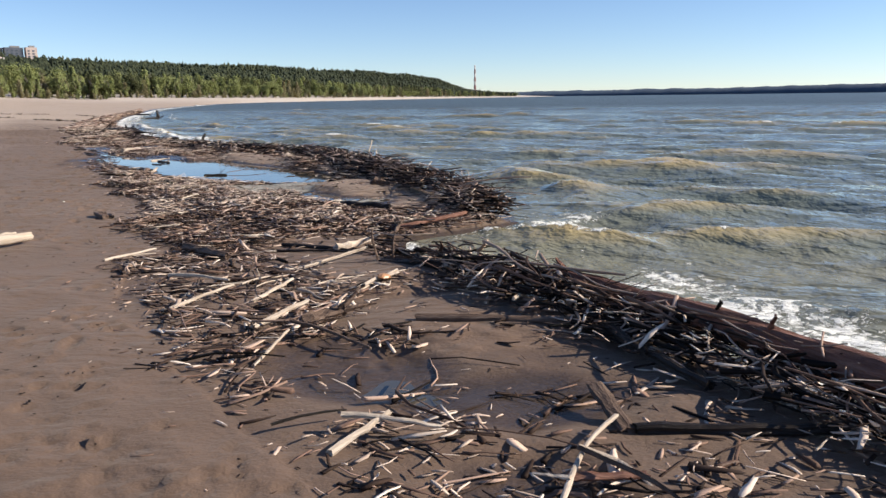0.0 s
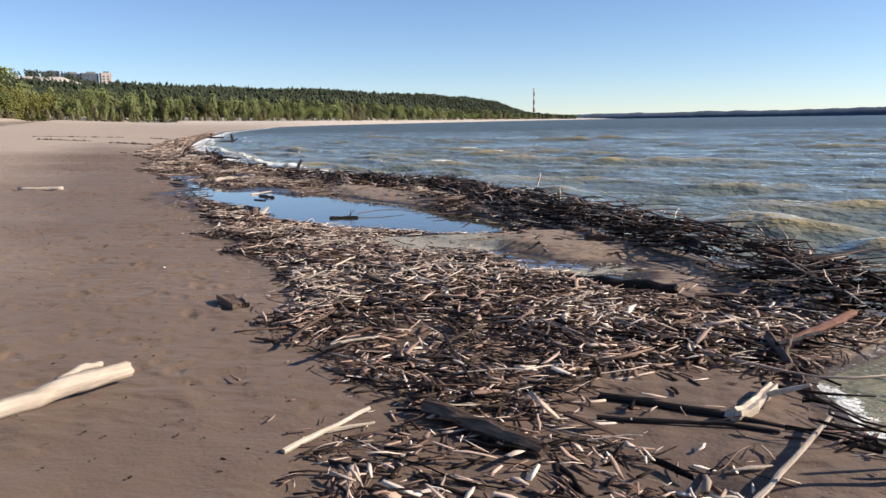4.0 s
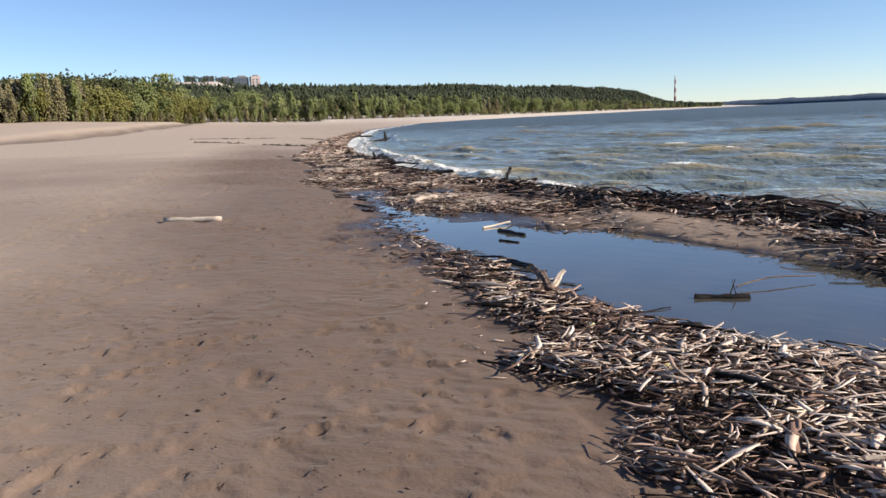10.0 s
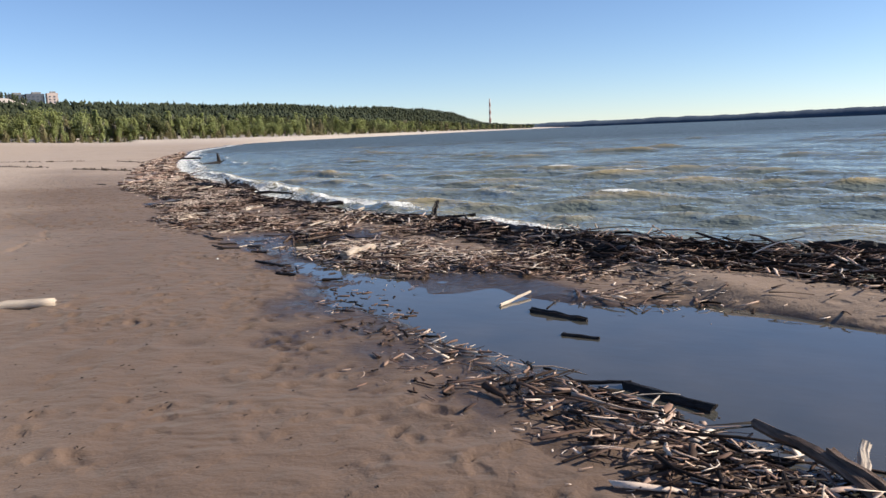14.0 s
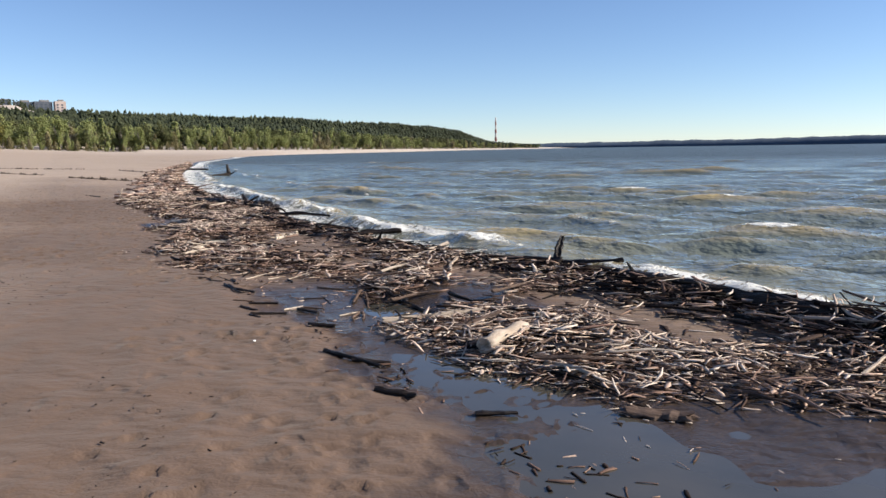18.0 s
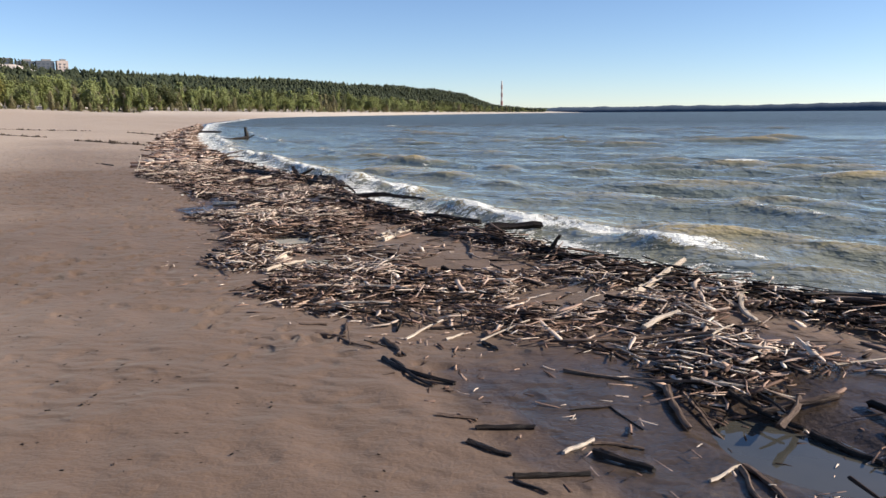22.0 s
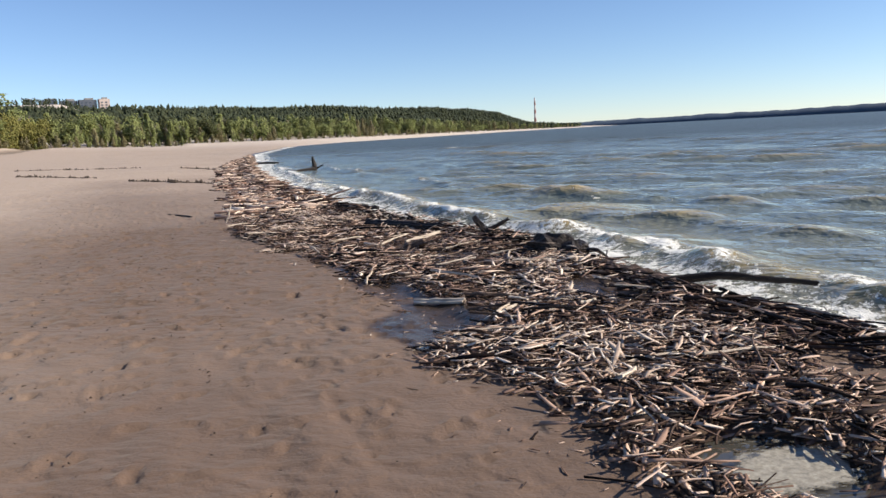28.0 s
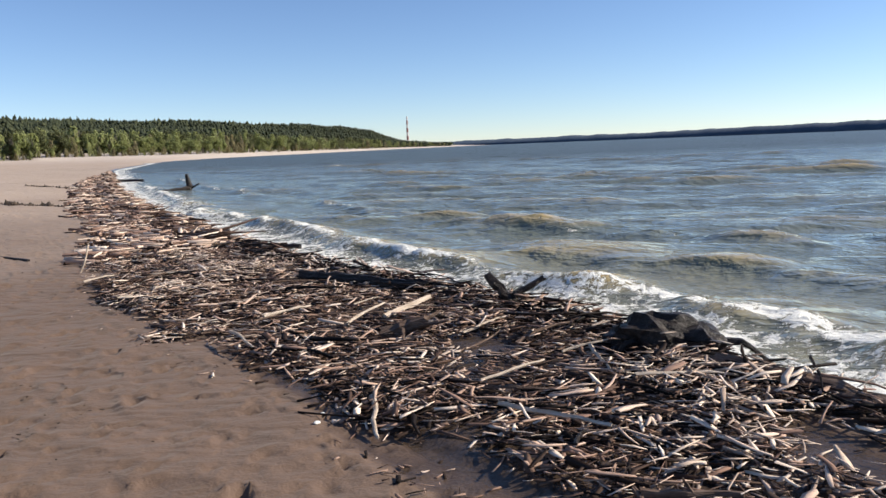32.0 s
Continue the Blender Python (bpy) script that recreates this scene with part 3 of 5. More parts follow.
def outer_bank(x, y):
    """How far a place belongs to the dark heap along the water, 0 to 1, and the heap's height."""
    e = shore(y) - x
    tall = table(y, [(-2, 0.15), (5, 0.17), (6.8, 0.12), (7.6, 0.12), (8.0, 0.28), (12, 0.34), (15, 0.27), (20, 0.20), (23, 0.16), (26, 0.09), (33, 0.06), (38, 0.09), (50, 0.12), (110, 0.25)])
    wide = table(y, [(-2, 0.45), (3.0, 0.45), (3.6, 0.5), (4.8, 0.62), (6.0, 0.34), (7.0, 0.15), (7.8, 0.15), (8.3, 0.6), (9.5, 0.45), (14, 0.48), (18, 0.6), (21, 0.9), (23, 0.8), (27, 0.55), (36, 0.45), (120, 0.7)])
    k = np.clip(1.2 - np.abs((e - wide * 0.55) / wide), 0, 1)
    return k, tall * np.clip(k, 0, 1) ** 0.8


def cover(x, y):
    """How thickly driftwood lies at a place, 0 to 1."""
    i, o = rim(y), shore(y) - 0.1
    edge = np.clip((x - i + 0.35 * R2(x, y, 0.7)) / 0.25, 0, 1) * np.clip((o - x) / 0.2, 0, 1)
    thick = table(y, [(-3, 0.30), (2.0, 0.26), (2.5, 0.14), (3.2, 0.12), (3.5, 0.26), (4.2, 0.20), (5.2, 0.24), (6.2, 0.14), (7.3, 0.16), (7.9, 0.85), (8.5, 1.0), (13, 1.0), (17, 0.85), (18.6, 0.5), (19.4, 0.2), (20.2, 0.12), (21.2, 0.12), (21.8, 0.65), (22.6, 0.85), (24.5, 0.9), (34, 0.95), (110, 1.0)])
    thick = np.where((y > 3.6) & (y < 7.5) & (x < 1.95), np.maximum(thick, 0.42), thick)
    bank, _ = outer_bank(x, y)
    k = edge * np.maximum(thick * np.clip(0.75 + 0.55 * R1(x, y, 1.1), 0.08, 1), bank)
    gap = hole(x, y) * (1 - 0.9 * np.clip(bank * 1.3, 0, 1))
    return k * (1 - 0.95 * gap)


def tubes(base, way, length, radius, bend, sides=5, rings=4, flat=1.0, tip=0.55, taper=0.0):
    """Many tapered, crooked sticks in one mesh."""
    n = len(base)
    way = way / np.linalg.norm(way, axis=1, keepdims=True)
    side = np.cross(way, (0, 0, 1.0))
    side /= np.linalg.norm(side, axis=1, keepdims=True) + 1e-9
    up = np.cross(side, way)
    t = np.linspace(0, 1, rings)
    curve = (np.sin(t * math.pi)[None, :] * bend[:, :1] + np.sin(t * 2 * math.pi)[None, :] * bend[:, 1:2]) * length[:, None]
    rise = np.sin(t * math.pi)[None, :] * bend[:, 2:3] * length[:, None]
    mid = base[:, None, :] + way[:, None, :] * (t[None, :, None] - 0.5) * length[:, None, None] + side[:, None, :] * curve[:, :, None] + up[:, None, :] * rise[:, :, None]
    swell = (1 - (1 - tip) * t)[None, :] * (1 - taper * np.abs(2 * t - 1) ** 2)[None, :] * (0.7 + 0.6 * rng.random((n, rings)))
    a = np.arange(sides) / sides * 2 * math.pi
    spin = rng.random(n)[:, None] * 6.28
    rr = radius[:, None, None] * swell[:, :, None] * (0.65 + 0.7 * rng.random((n, 1, sides)))
    ca, sa = np.cos(a[None, :] + spin), np.sin(a[None, :] + spin)
    v = mid[:, :, None, :] + side[:, None, None, :] * (rr * ca[:, None, :])[..., None] + up[:, None, None, :] * (rr * sa[:, None, :] * (flat if np.isscalar(flat) else flat[:, None, None]))[..., None]
    # ragged ends
    v[:, 0] -= way[:, None, :] * (radius[:, None] * rng.random((n, sides)) * 1.3)[..., None]
    v[:, -1] += way[:, None, :] * (radius[:, None] * rng.random((n, sides)) * 1.3)[..., None]
    per = rings * sides
    k = np.arange(sides)
    f = [np.stack([r * sides + k, r * sides + (k + 1) % sides, (r + 1) * sides + (k + 1) % sides, (r + 1) * sides + k], -1) for r in range(rings - 1)]
    f = np.concatenate(f)
    caps = []
    for r, flip in ((0, True), (rings - 1, False)):
        q = [[r * sides, r * sides + j, r * sides + j + 1, r * sides + min(j + 2, sides - 1)] for j in range(1, sides - 1, 2)]
        caps += [list(reversed(c)) if flip else c for c in q]
    caps = [c for c in caps if len(set(c)) == 4]
    f = np.concatenate([f, np.array(caps)]) if caps else f
    faces = (f[None] + (np.arange(n) * per)[:, None, None]).reshape(-1, 4)
    return v.reshape(-1, 3), faces


def scatter(count, y0, y1, pick):
    """Places on the beach, more where pick is higher."""
    out = np.zeros((0, 2))
    while len(out) < count:
        y = rng.uniform(y0, y1, 40000)
        lo, hi = inner(y) - 0.5, shore(y)
        x = lo + rng.random(40000) * (hi - lo)
        keep = rng.random(40000) * 3.0 < pick(x, y) * (hi - lo) / 2.0
        out = np.concatenate([out, np.stack([x, y], -1)[keep]])
    return out[:count]


def lie(xy, length, lift, spread=38, lean=0.10, along=0.0):
    """Base points and directions of sticks that lie on the sand or the heap."""
    n = len(xy)
    x, y = xy.T
    bank, tall = outer_bank(x, y)
    mat = cover(x, y)
    turn = np.radians(rng.normal(-20 - 58 * along, spread, n) + (1 - 0.6 * along) * (62 * R1(x, y, 1.1) + 30 * R2(x, y, 0.45)))
    z = ground_z(x, y, False) + 0.012 + lift * (tall * rng.random(n) ** 0.8 + 0.10 * mat * rng.random(n) ** 1.3)
    tilt = rng.normal(0, lean, n) * (0.4 + 1.6 * bank * table(y, [(20, 1.0), (24, 0.3)]))
    tilt = np.clip(tilt, -0.6, 0.6)
    way = np.stack([np.cos(turn) * np.cos(tilt), np.sin(turn) * np.cos(tilt), np.sin(tilt)], -1)
    return np.stack([x, y, z + np.abs(np.sin(tilt)) * length * 0.35], -1), way


def bends(n, k=0.05):
    return rng.normal(0, k, (n, 3)) * (1, 0.5, 0.5)


def heap(name, count, y0, y1, pick, lo, hi, rlo, rhi, material, label, lift=1.0, spread=38, lean=0.1, sides=5, rings=4, flat=1.0, bend=0.04, tip=0.55, taper=0.0, along=0.0):
    xy = scatter(count, y0, y1, pick)
    n = len(xy)
    length = lo * (hi / lo) ** (rng.random(n) ** 1.7)
    radius = np.minimum(rlo * (rhi / rlo) ** (rng.random(n) ** 1.5), length * 0.2)
    base, way = lie(xy, length, lift, spread, lean, along)
    ob = part(name, tubes(base, way, length, radius, bends(n, bend), sides, rings, flat, tip, taper), material)
    return tagged(ob, label, "driftwood", kind="stuff")


def dry_side(x, y):
    bank, _ = outer_bank(x, y)
    return cover(x, y) * (1 - 0.85 * bank)


def wet_side(x, y):
    bank, _ = outer_bank(x, y)
    return cover(x, y) * (0.12 + bank)


def fringe(x, y):
    return np.exp(-np.abs(x - inner(y) - 0.1) / 0.28) * 0.35 + 0.06 * (x > inner(y)) + 0.25 * dry_side(x, y)


STICKS = "mat of washed-up brown and bleached driftwood sticks on sand"
WET = "heap of dark wet driftwood sticks along the water"
# bottom layer of the mat, coloured dark for the shade between sticks
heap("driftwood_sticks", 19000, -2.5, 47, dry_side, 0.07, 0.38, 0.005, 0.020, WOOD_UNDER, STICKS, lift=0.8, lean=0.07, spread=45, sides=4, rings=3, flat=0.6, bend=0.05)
heap("driftwood_sticks", 3200, -2.5, 47, dry_side, 0.06, 0.50, 0.003, 0.010, WOOD_MIX, STICKS, lean=0.10, spread=30, bend=0.06, rings=5, sides=4)
heap("driftwood_chips", 20000, -2.5, 47, dry_side, 0.04, 0.22, 0.008, 0.034, WOOD_MIX, "bleached wood chips and bark scattered over driftwood", spread=75, lean=0.30, rings=3, flat=0.22, sides=4, bend=0.05, tip=0.6, taper=0.35)
heap("driftwood_splinters", 3200, -2.5, 47, dry_side, 0.08, 0.30, 0.009, 0.030, WOOD_MIX, "broken splinters and branch pieces lying on the mat", spread=60, lean=0.28, rings=4, flat=0.35, sides=5, bend=0.03, tip=0.7, taper=0.25, lift=1.2)
heap("driftwood_sticks", 5500, -2.5, 47, wet_side, 0.12, 0.7, 0.005, 0.020, WOOD_DARK, WET, lean=0.08, spread=26, bend=0.06, along=0.9)
heap("driftwood_sticks", 3600, -2.5, 47, wet_side, 0.10, 0.5, 0.004, 0.014, WOOD_WET, WET, lean=0.12, spread=34, bend=0.08, along=0.8)
heap("driftwood_sticks", 1300, -2.5, 24, wet_side, 0.35, 1.2, 0.005, 0.014, WOOD_WET, WET, lean=0.06, spread=18, rings=6, bend=0.08, along=1.0, lift=1.15)
heap("driftwood_sticks", 110, -2.5, 22, wet_side, 0.25, 0.6, 0.004, 0.010, WOOD_WET, WET, lean=0.45, rings=6, bend=0.12)


def patches(x, y):
    return dry_side(x, y) * np.clip(R1(x, y, 0.8) * 2.6 - 0.1, 0, 1)


heap("driftwood_chips", 8500, -2.5, 47, patches, 0.05, 0.24, 0.008, 0.032, WOOD_PALE, "patch of bleached wood chips on top of the mat", spread=75, lean=0.34, rings=3, sides=4, flat=0.28, lift=1.4, bend=0.06, tip=0.6, taper=0.35)
heap("driftwood_chips", 2600, -2.5, 47, wet_side, 0.06, 0.32, 0.008, 0.022, WOOD_MIX, WET, lean=0.2, rings=4, flat=0.6, spread=70)
heap("driftwood_chips", 4600, -2.5, 47, fringe, 0.02, 0.13, 0.003, 0.012, WOOD_MIX, "scattered small sticks and bark on wet sand", spread=90, rings=3, flat=0.6)
heap("driftwood_sticks", 8500, 47, 112, dry_side, 0.12, 0.7, 0.012, 0.036, WOOD_MIX, STICKS, spread=55, rings=3, lift=1.5, lean=0.08)
heap("driftwood_sticks", 2400, 47, 112, wet_side, 0.2, 1.2, 0.01, 0.035, WOOD_WET, WET, rings=3, lean=0.1)



def speckle(name, spots, count, lo, hi, rlo, rhi, material, label, z=None, flat=0.2):
    """Small flat flakes over a few oval spots."""
    V = []
    for cx, cy, rx, ry in spots:
        n = max(8, int(count * rx * ry))
        a, r = rng.random(n) * 6.28, np.sqrt(rng.random(n)) * (0.6 + 0.4 * rng.random(n))
        V.append(np.stack([cx + rx * r * np.cos(a), cy + ry * r * np.sin(a)], -1))
    xy = np.concatenate(V)
    n = len(xy)
    ground = ground_z(xy[:, 0], xy[:, 1], False) + 0.006
    base = np.c_[xy, np.maximum(ground, POOL_Z + 0.003)]
    a = rng.random(n) * 6.28
    length = lo * (hi / lo) ** rng.random(n)
    radius = rlo * (rhi / rlo) ** rng.random(n)
    way = np.stack([np.cos(a), np.sin(a), 0 * a], -1)
    return tagged(part(name, tubes(base, way, length, radius, bends(n, 0.03), 5, 3, flat, 0.8), material), label, "debris", kind="stuff")




def scum_material():
    m = Mat("pale_scum", 0.7)
    f = m.noise(6.0, 7, rough=0.7, stretch=(1.0, 1.5, 1.0), turn=20)
    at = m.t.nodes.new("ShaderNodeAttribute")
    at.attribute_name = "thick"
    m.l(m.ramp(m.math("ADD", m.math("MULTIPLY", at.outputs["Fac"], 0.40), m.math("SUBTRACT", f, 0.40)), [(0.15, 0.0), (0.30, 0.92)]), m.b.inputs["Alpha"])
    return m.done(m.ramp(m.noise(30, 5, rough=0.7), [(0.3, (0.20, 0.178, 0.142)), (0.7, (0.50, 0.455, 0.37))]), None, m.bump(f, 0.7, 0.012))


SCUM = scum_material()
for n, spot in enumerate([(3.5, 13.1, 0.7, 0.85, 25, 0), (2.75, 14.2, 0.75, 0.3, -20, 0), (4.0, 13.6, 0.5, 0.3, 0, 0), (3.7, 10.9, 0.9, 0.28, -10, 0), (3.2, 11.7, 0.35, 0.5, 0, 0), (1.65, 31.4, 0.3, 0.14, 0, 0), (2.05, 33.1, 0.3, 0.25, 0, 0)]):
    sx, sy, c, si = spot[2], spot[3], math.cos(radians(spot[4])), math.sin(radians(spot[4]))
    u, v = np.meshgrid(np.linspace(-1.4, 1.4, 33), np.linspace(-1.4, 1.4, 33))
    wx, wy = spot[0] + u * sx * c - v * sy * si, spot[1] + u * sx * si + v * sy * c
    wz = np.maximum(ground_z(wx, wy) + 0.004, POOL_Z + 0.005 + 0.001 * n)
    cells = np.arange(33 * 33).reshape(33, 33)
    quads = np.stack([cells[:-1, :-1], cells[:-1, 1:], cells[1:, 1:], cells[1:, :-1]], -1).reshape(-1, 4)
    film = part("floating_scum", (np.stack([wx, wy, wz], -1).reshape(-1, 3), quads), SCUM, smooth=True)
    thick = film.data.attributes.new("thick", "FLOAT", "POINT")
    thick.data.foreach_set("value", np.clip(1.15 - np.hypot(u, v) + 0.5 * R2(wx, wy, 0.4), 0, 1).ravel().astype(np.float32))
    tagged(film, "pale scum floating at a pool's edge", "scum", kind="structure")
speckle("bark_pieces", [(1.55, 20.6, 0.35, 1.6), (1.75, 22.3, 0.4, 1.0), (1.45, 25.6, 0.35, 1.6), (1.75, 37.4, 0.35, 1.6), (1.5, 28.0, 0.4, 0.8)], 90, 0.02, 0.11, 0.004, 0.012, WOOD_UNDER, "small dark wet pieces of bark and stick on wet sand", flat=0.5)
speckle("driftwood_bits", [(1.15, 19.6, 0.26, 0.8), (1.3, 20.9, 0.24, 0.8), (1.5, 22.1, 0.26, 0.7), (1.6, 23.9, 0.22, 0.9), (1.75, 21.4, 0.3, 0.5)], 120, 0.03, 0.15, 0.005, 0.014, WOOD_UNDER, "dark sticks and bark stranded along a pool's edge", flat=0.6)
speckle("wood_crumbs", [(0.0, 6, 1.2, 6), (-1.0, 16, 1.8, 7), (-0.4, 27, 1.5, 7), (-0.6, 38, 1.6, 7), (-0.5, 50, 2.0, 9)], 46, 0.005, 0.022, 0.002, 0.006, WOOD_DARK, "dark crumbs of bark scattered on sand", flat=0.6)

# ---- woods ----
LEAF_A = leaf_material("spring_leaves", (0.24, 0.275, 0.095), (0.35, 0.385, 0.145), (0.46, 0.475, 0.20))
LEAF_B = leaf_material("budding_twigs", (0.28, 0.245, 0.125), (0.37, 0.325, 0.17), (0.47, 0.41, 0.23))
PINE = leaf_material("pine_needles", (0.034, 0.048, 0.026), (0.062, 0.078, 0.038), (0.108, 0.120, 0.056))
BARK = plain("tree_bark", (0.10, 0.08, 0.065), (0.22, 0.19, 0.16), 3.0)


def blobs(mid, size, seed):
    """Leaf clumps: small crumpled tufts, many in one mesh."""
    g = np.random.default_rng(seed)
    n = len(mid)
    o = np.array([(1, 0, -0.5), (-0.5, 0.87, -0.5), (-0.5, -0.87, -0.5), (0, 0, 1)], float)
    f = np.array([(0, 1, 3), (1, 2, 3), (2, 0, 3), (1, 0, 2)])
    v = mid[:, None] + o[None] * (size[:, None, None] * (0.6 + 0.9 * g.random((n, 4, 1))))
    v += g.normal(0, 0.25, v.shape) * size[:, None, None]
    return v.reshape(-1, 3), (f[None] + (np.arange(n) * 4)[:, None, None]).reshape(-1, 3)


def pines(xy, z, tall, seed):
    """Lumpy pine crowns of a dozen tufts each, many in one mesh."""
    g = np.random.default_rng(seed)
    n, k = len(xy), 8
    f = np.linspace(0.25, 1.0, k)[None] + g.normal(0, 0.04, (n, k))
    wide = 0.20 * tall[:, None] * np.sqrt(np.clip(1.05 - ((f - 0.55) / 0.5) ** 2, 0.02, 1)) * g.random((n, k)) ** 0.5
    a = g.random((n, k)) * 6.28
    mid = np.stack([xy[:, :1] + wide * np.cos(a), xy[:, 1:] + wide * np.sin(a), z[:, None] + (f - 0.08) * tall[:, None]], -1)
    size = (0.13 + 0.05 * (1 - f)) * tall[:, None]
    return blobs(mid.reshape(-1, 3), size.ravel() * (0.8 + 0.5 * g.random(n * k)), seed)


def polar(bearing, r):
    b = np.radians(bearing)
    return np.stack([r * np.sin(b), r * np.cos(b)], -1)


NP = 14000
b = rng.uniform(-30, 33.6, NP)
w = woods_line(b)
deep = rng.random(NP) ** 0.9
xy = polar(b, w + 75 + deep * np.where(rng.random(NP) < 0.25, np.maximum(1700 - w, 380), np.maximum(w * 1.15, 380)))
tall = (11.0 + 2.6 * R1(xy[:, 0], xy[:, 1], 60.0) + rng.normal(0, 0.8, NP)) * table(b, [(-30, 1), (29, 1), (33.6, 0.8)])
tagged(part("pine_woods", pines(xy, ground_z(*xy.T, False), tall, 3), PINE), "dark green pine woods on a low ridge", "woods", kind="stuff")


def tree(kind, seed, leaf, label):
    g = np.random.default_rng(seed)
    root = new(kind)
    trunk = tubes(np.array([[0, 0, 0.3]]), np.array([[0.03, 0.02, 1.0]]), np.array([0.62]), np.array([0.016]), np.zeros((1, 3)) + 0.02, 6, 5)
    limbs = 9
    az = g.random(limbs) * 6.28
    z = g.uniform(0.18, 0.6, limbs)
    way = np.stack([np.cos(az) * 0.6, np.sin(az) * 0.6, np.ones(limbs)], -1)
    base = np.stack([np.cos(az) * 0.09, np.sin(az) * 0.09, z + 0.12], -1)
    lv, lf = tubes(base, way, np.full(limbs, 0.34), np.full(limbs, 0.007), g.normal(0, 0.05, (limbs, 3)), 4, 3)
    tv, tf = trunk
    part("trunk", (np.concatenate([tv, lv]), np.concatenate([tf, lf + len(tv)])), BARK, root)
    n = 1300
    wide, spots, flat = (0.26, 11, 0.17) if kind == "leafy_tree" else (0.17, 12, 0.22)
    c = g.normal(0, 1, (spots, 3)) * (wide * 0.42, wide * 0.42, flat) + (0, 0, 0.55)
    p = c[g.integers(0, spots, n)] + g.normal(0, 1, (n, 3)) * (wide * 0.27, wide * 0.27, 0.09)
    if kind == "budding_tree":
        p[:, :2] *= (1.25 - p[:, 2:3])
    p[:, 2] = np.clip(p[:, 2], 0.04, 1.0)
    part("crown", blobs(p, 0.013 + 0.019 * g.random(n), seed), leaf, root)
    return tagged(root, label, "tree", "trees along the far beach")


LEAF_Y = leaf_material("yellow_green_leaves", (0.22, 0.22, 0.06), (0.32, 0.30, 0.085), (0.40, 0.36, 0.12))
LEAF_D = leaf_material("deep_green_leaves", (0.085, 0.098, 0.038), (0.14, 0.152, 0.058), (0.21, 0.215, 0.085))
GREEN, BUD, DEEP = "round-crowned tree in fresh green spring leaf", "slender budding tree with pale brown twigs", "tall broad tree in deep green leaf"
kinds = [tree("leafy_tree", 21, LEAF_A, GREEN), tree("leafy_tree", 22, LEAF_A, GREEN), tree("leafy_tree", 23, LEAF_Y, "round-crowned tree in yellow-green young leaf"), tree("budding_tree", 24, LEAF_B, BUD), tree("budding_tree", 25, LEAF_B, BUD),
         tree("leafy_tree", 26, LEAF_A, GREEN), tree("leafy_tree", 27, LEAF_D, DEEP), tree("leafy_tree", 28, LEAF_D, DEEP), tree("budding_tree", 29, LEAF_A, "slender tree in fresh green leaf")]
first = set()
spots = [(v, 0) for v in np.linspace(-24, 20, 150)] + [(v, 0) for v in np.linspace(20, 33.8, 120)] + [(v, 1) for v in np.linspace(-26, -5.5, 46)] + [(v, 2) for v in np.linspace(-4, 28, 60)]
spots += [(v, 3) for v in (-12.3, -11.6, -9.6, -8.9, -8.1, -7.3, -6.4, -5.4)] + [(v, 4) for v in np.linspace(-24, 30, 120)]
for bearing, row in spots:
    bearing += rng.normal(0, 0.15)
    w = float(woods_line(bearing))
    q = polar(np.array([bearing]), np.array([w + (rng.uniform(0, 22) if row == 0 else rng.uniform(-4, 2) if row == 4 else rng.uniform(26, 45))]))[0]
    k = int(rng.choice([0, 1, 5, 8, 8, 3, 4, 6]))
    size = rng.uniform(8.0, 12.5) * (0.6 if rng.random() < 0.35 else 1) * (0.8 if bearing > 29 else 1.0)
    if bearing < -9.5 and row == 0:
        k = int(rng.choice([3, 4, 3, 2, 8]))
        size = rng.uniform(10, 13.5)
    elif bearing < -3 and row == 0:
        k = int(rng.choice([2, 2, 2, 0, 8]))
        size *= 1.15
    if row == 1:
        k, size = int(rng.choice([6, 7])), rng.uniform(13, 16) * (1.12 if -12 < bearing < -8 else 0.95)
    if row == 2:
        k, size = int(rng.choice([6, 7, 0, 8])), rng.uniform(12, 14.5)
    if row == 3:
        k, size = int(rng.choice([6, 7, 5])), rng.uniform(14.5, 19) if bearing < -6 else 13.0
    if row == 4:
        k, size = int(rng.choice([3, 4, 4, 8])), rng.uniform(2.2, 4.5)
    m = Matrix.Translation((q[0], q[1], float(ground_z(q[0], q[1], False)) - 0.3)) @ Matrix.Rotation(rng.random() * 6.28, 4, "Z") @ Matrix.Diagonal((size * rng.uniform(1.0, 1.5),) * 2 + (size, 1))
    if k not in first:
        first.add(k)
        kinds[k].matrix_basis = m
    else:
        copy_thing(kinds[k], m).matrix_basis = m

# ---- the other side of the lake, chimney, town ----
# blue distance haze is mixed into the base colour of these woods
HAZY_WOODS = plain("hazy_far_woods", (0.045, 0.070, 0.110), (0.062, 0.090, 0.132), 0.02, 1.0, 0.0)
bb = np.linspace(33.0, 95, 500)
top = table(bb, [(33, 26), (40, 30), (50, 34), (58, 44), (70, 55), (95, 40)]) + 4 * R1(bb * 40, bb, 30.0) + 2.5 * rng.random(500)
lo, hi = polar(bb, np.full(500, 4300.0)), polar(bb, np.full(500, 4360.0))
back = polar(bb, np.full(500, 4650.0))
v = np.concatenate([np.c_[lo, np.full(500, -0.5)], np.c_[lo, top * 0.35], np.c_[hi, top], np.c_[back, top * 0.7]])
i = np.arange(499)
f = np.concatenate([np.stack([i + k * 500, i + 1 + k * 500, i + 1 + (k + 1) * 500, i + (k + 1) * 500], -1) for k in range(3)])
tagged(part("far_shore", (v, f), HAZY_WOODS), "low wooded far shore of the lake", "hills", kind="structure")


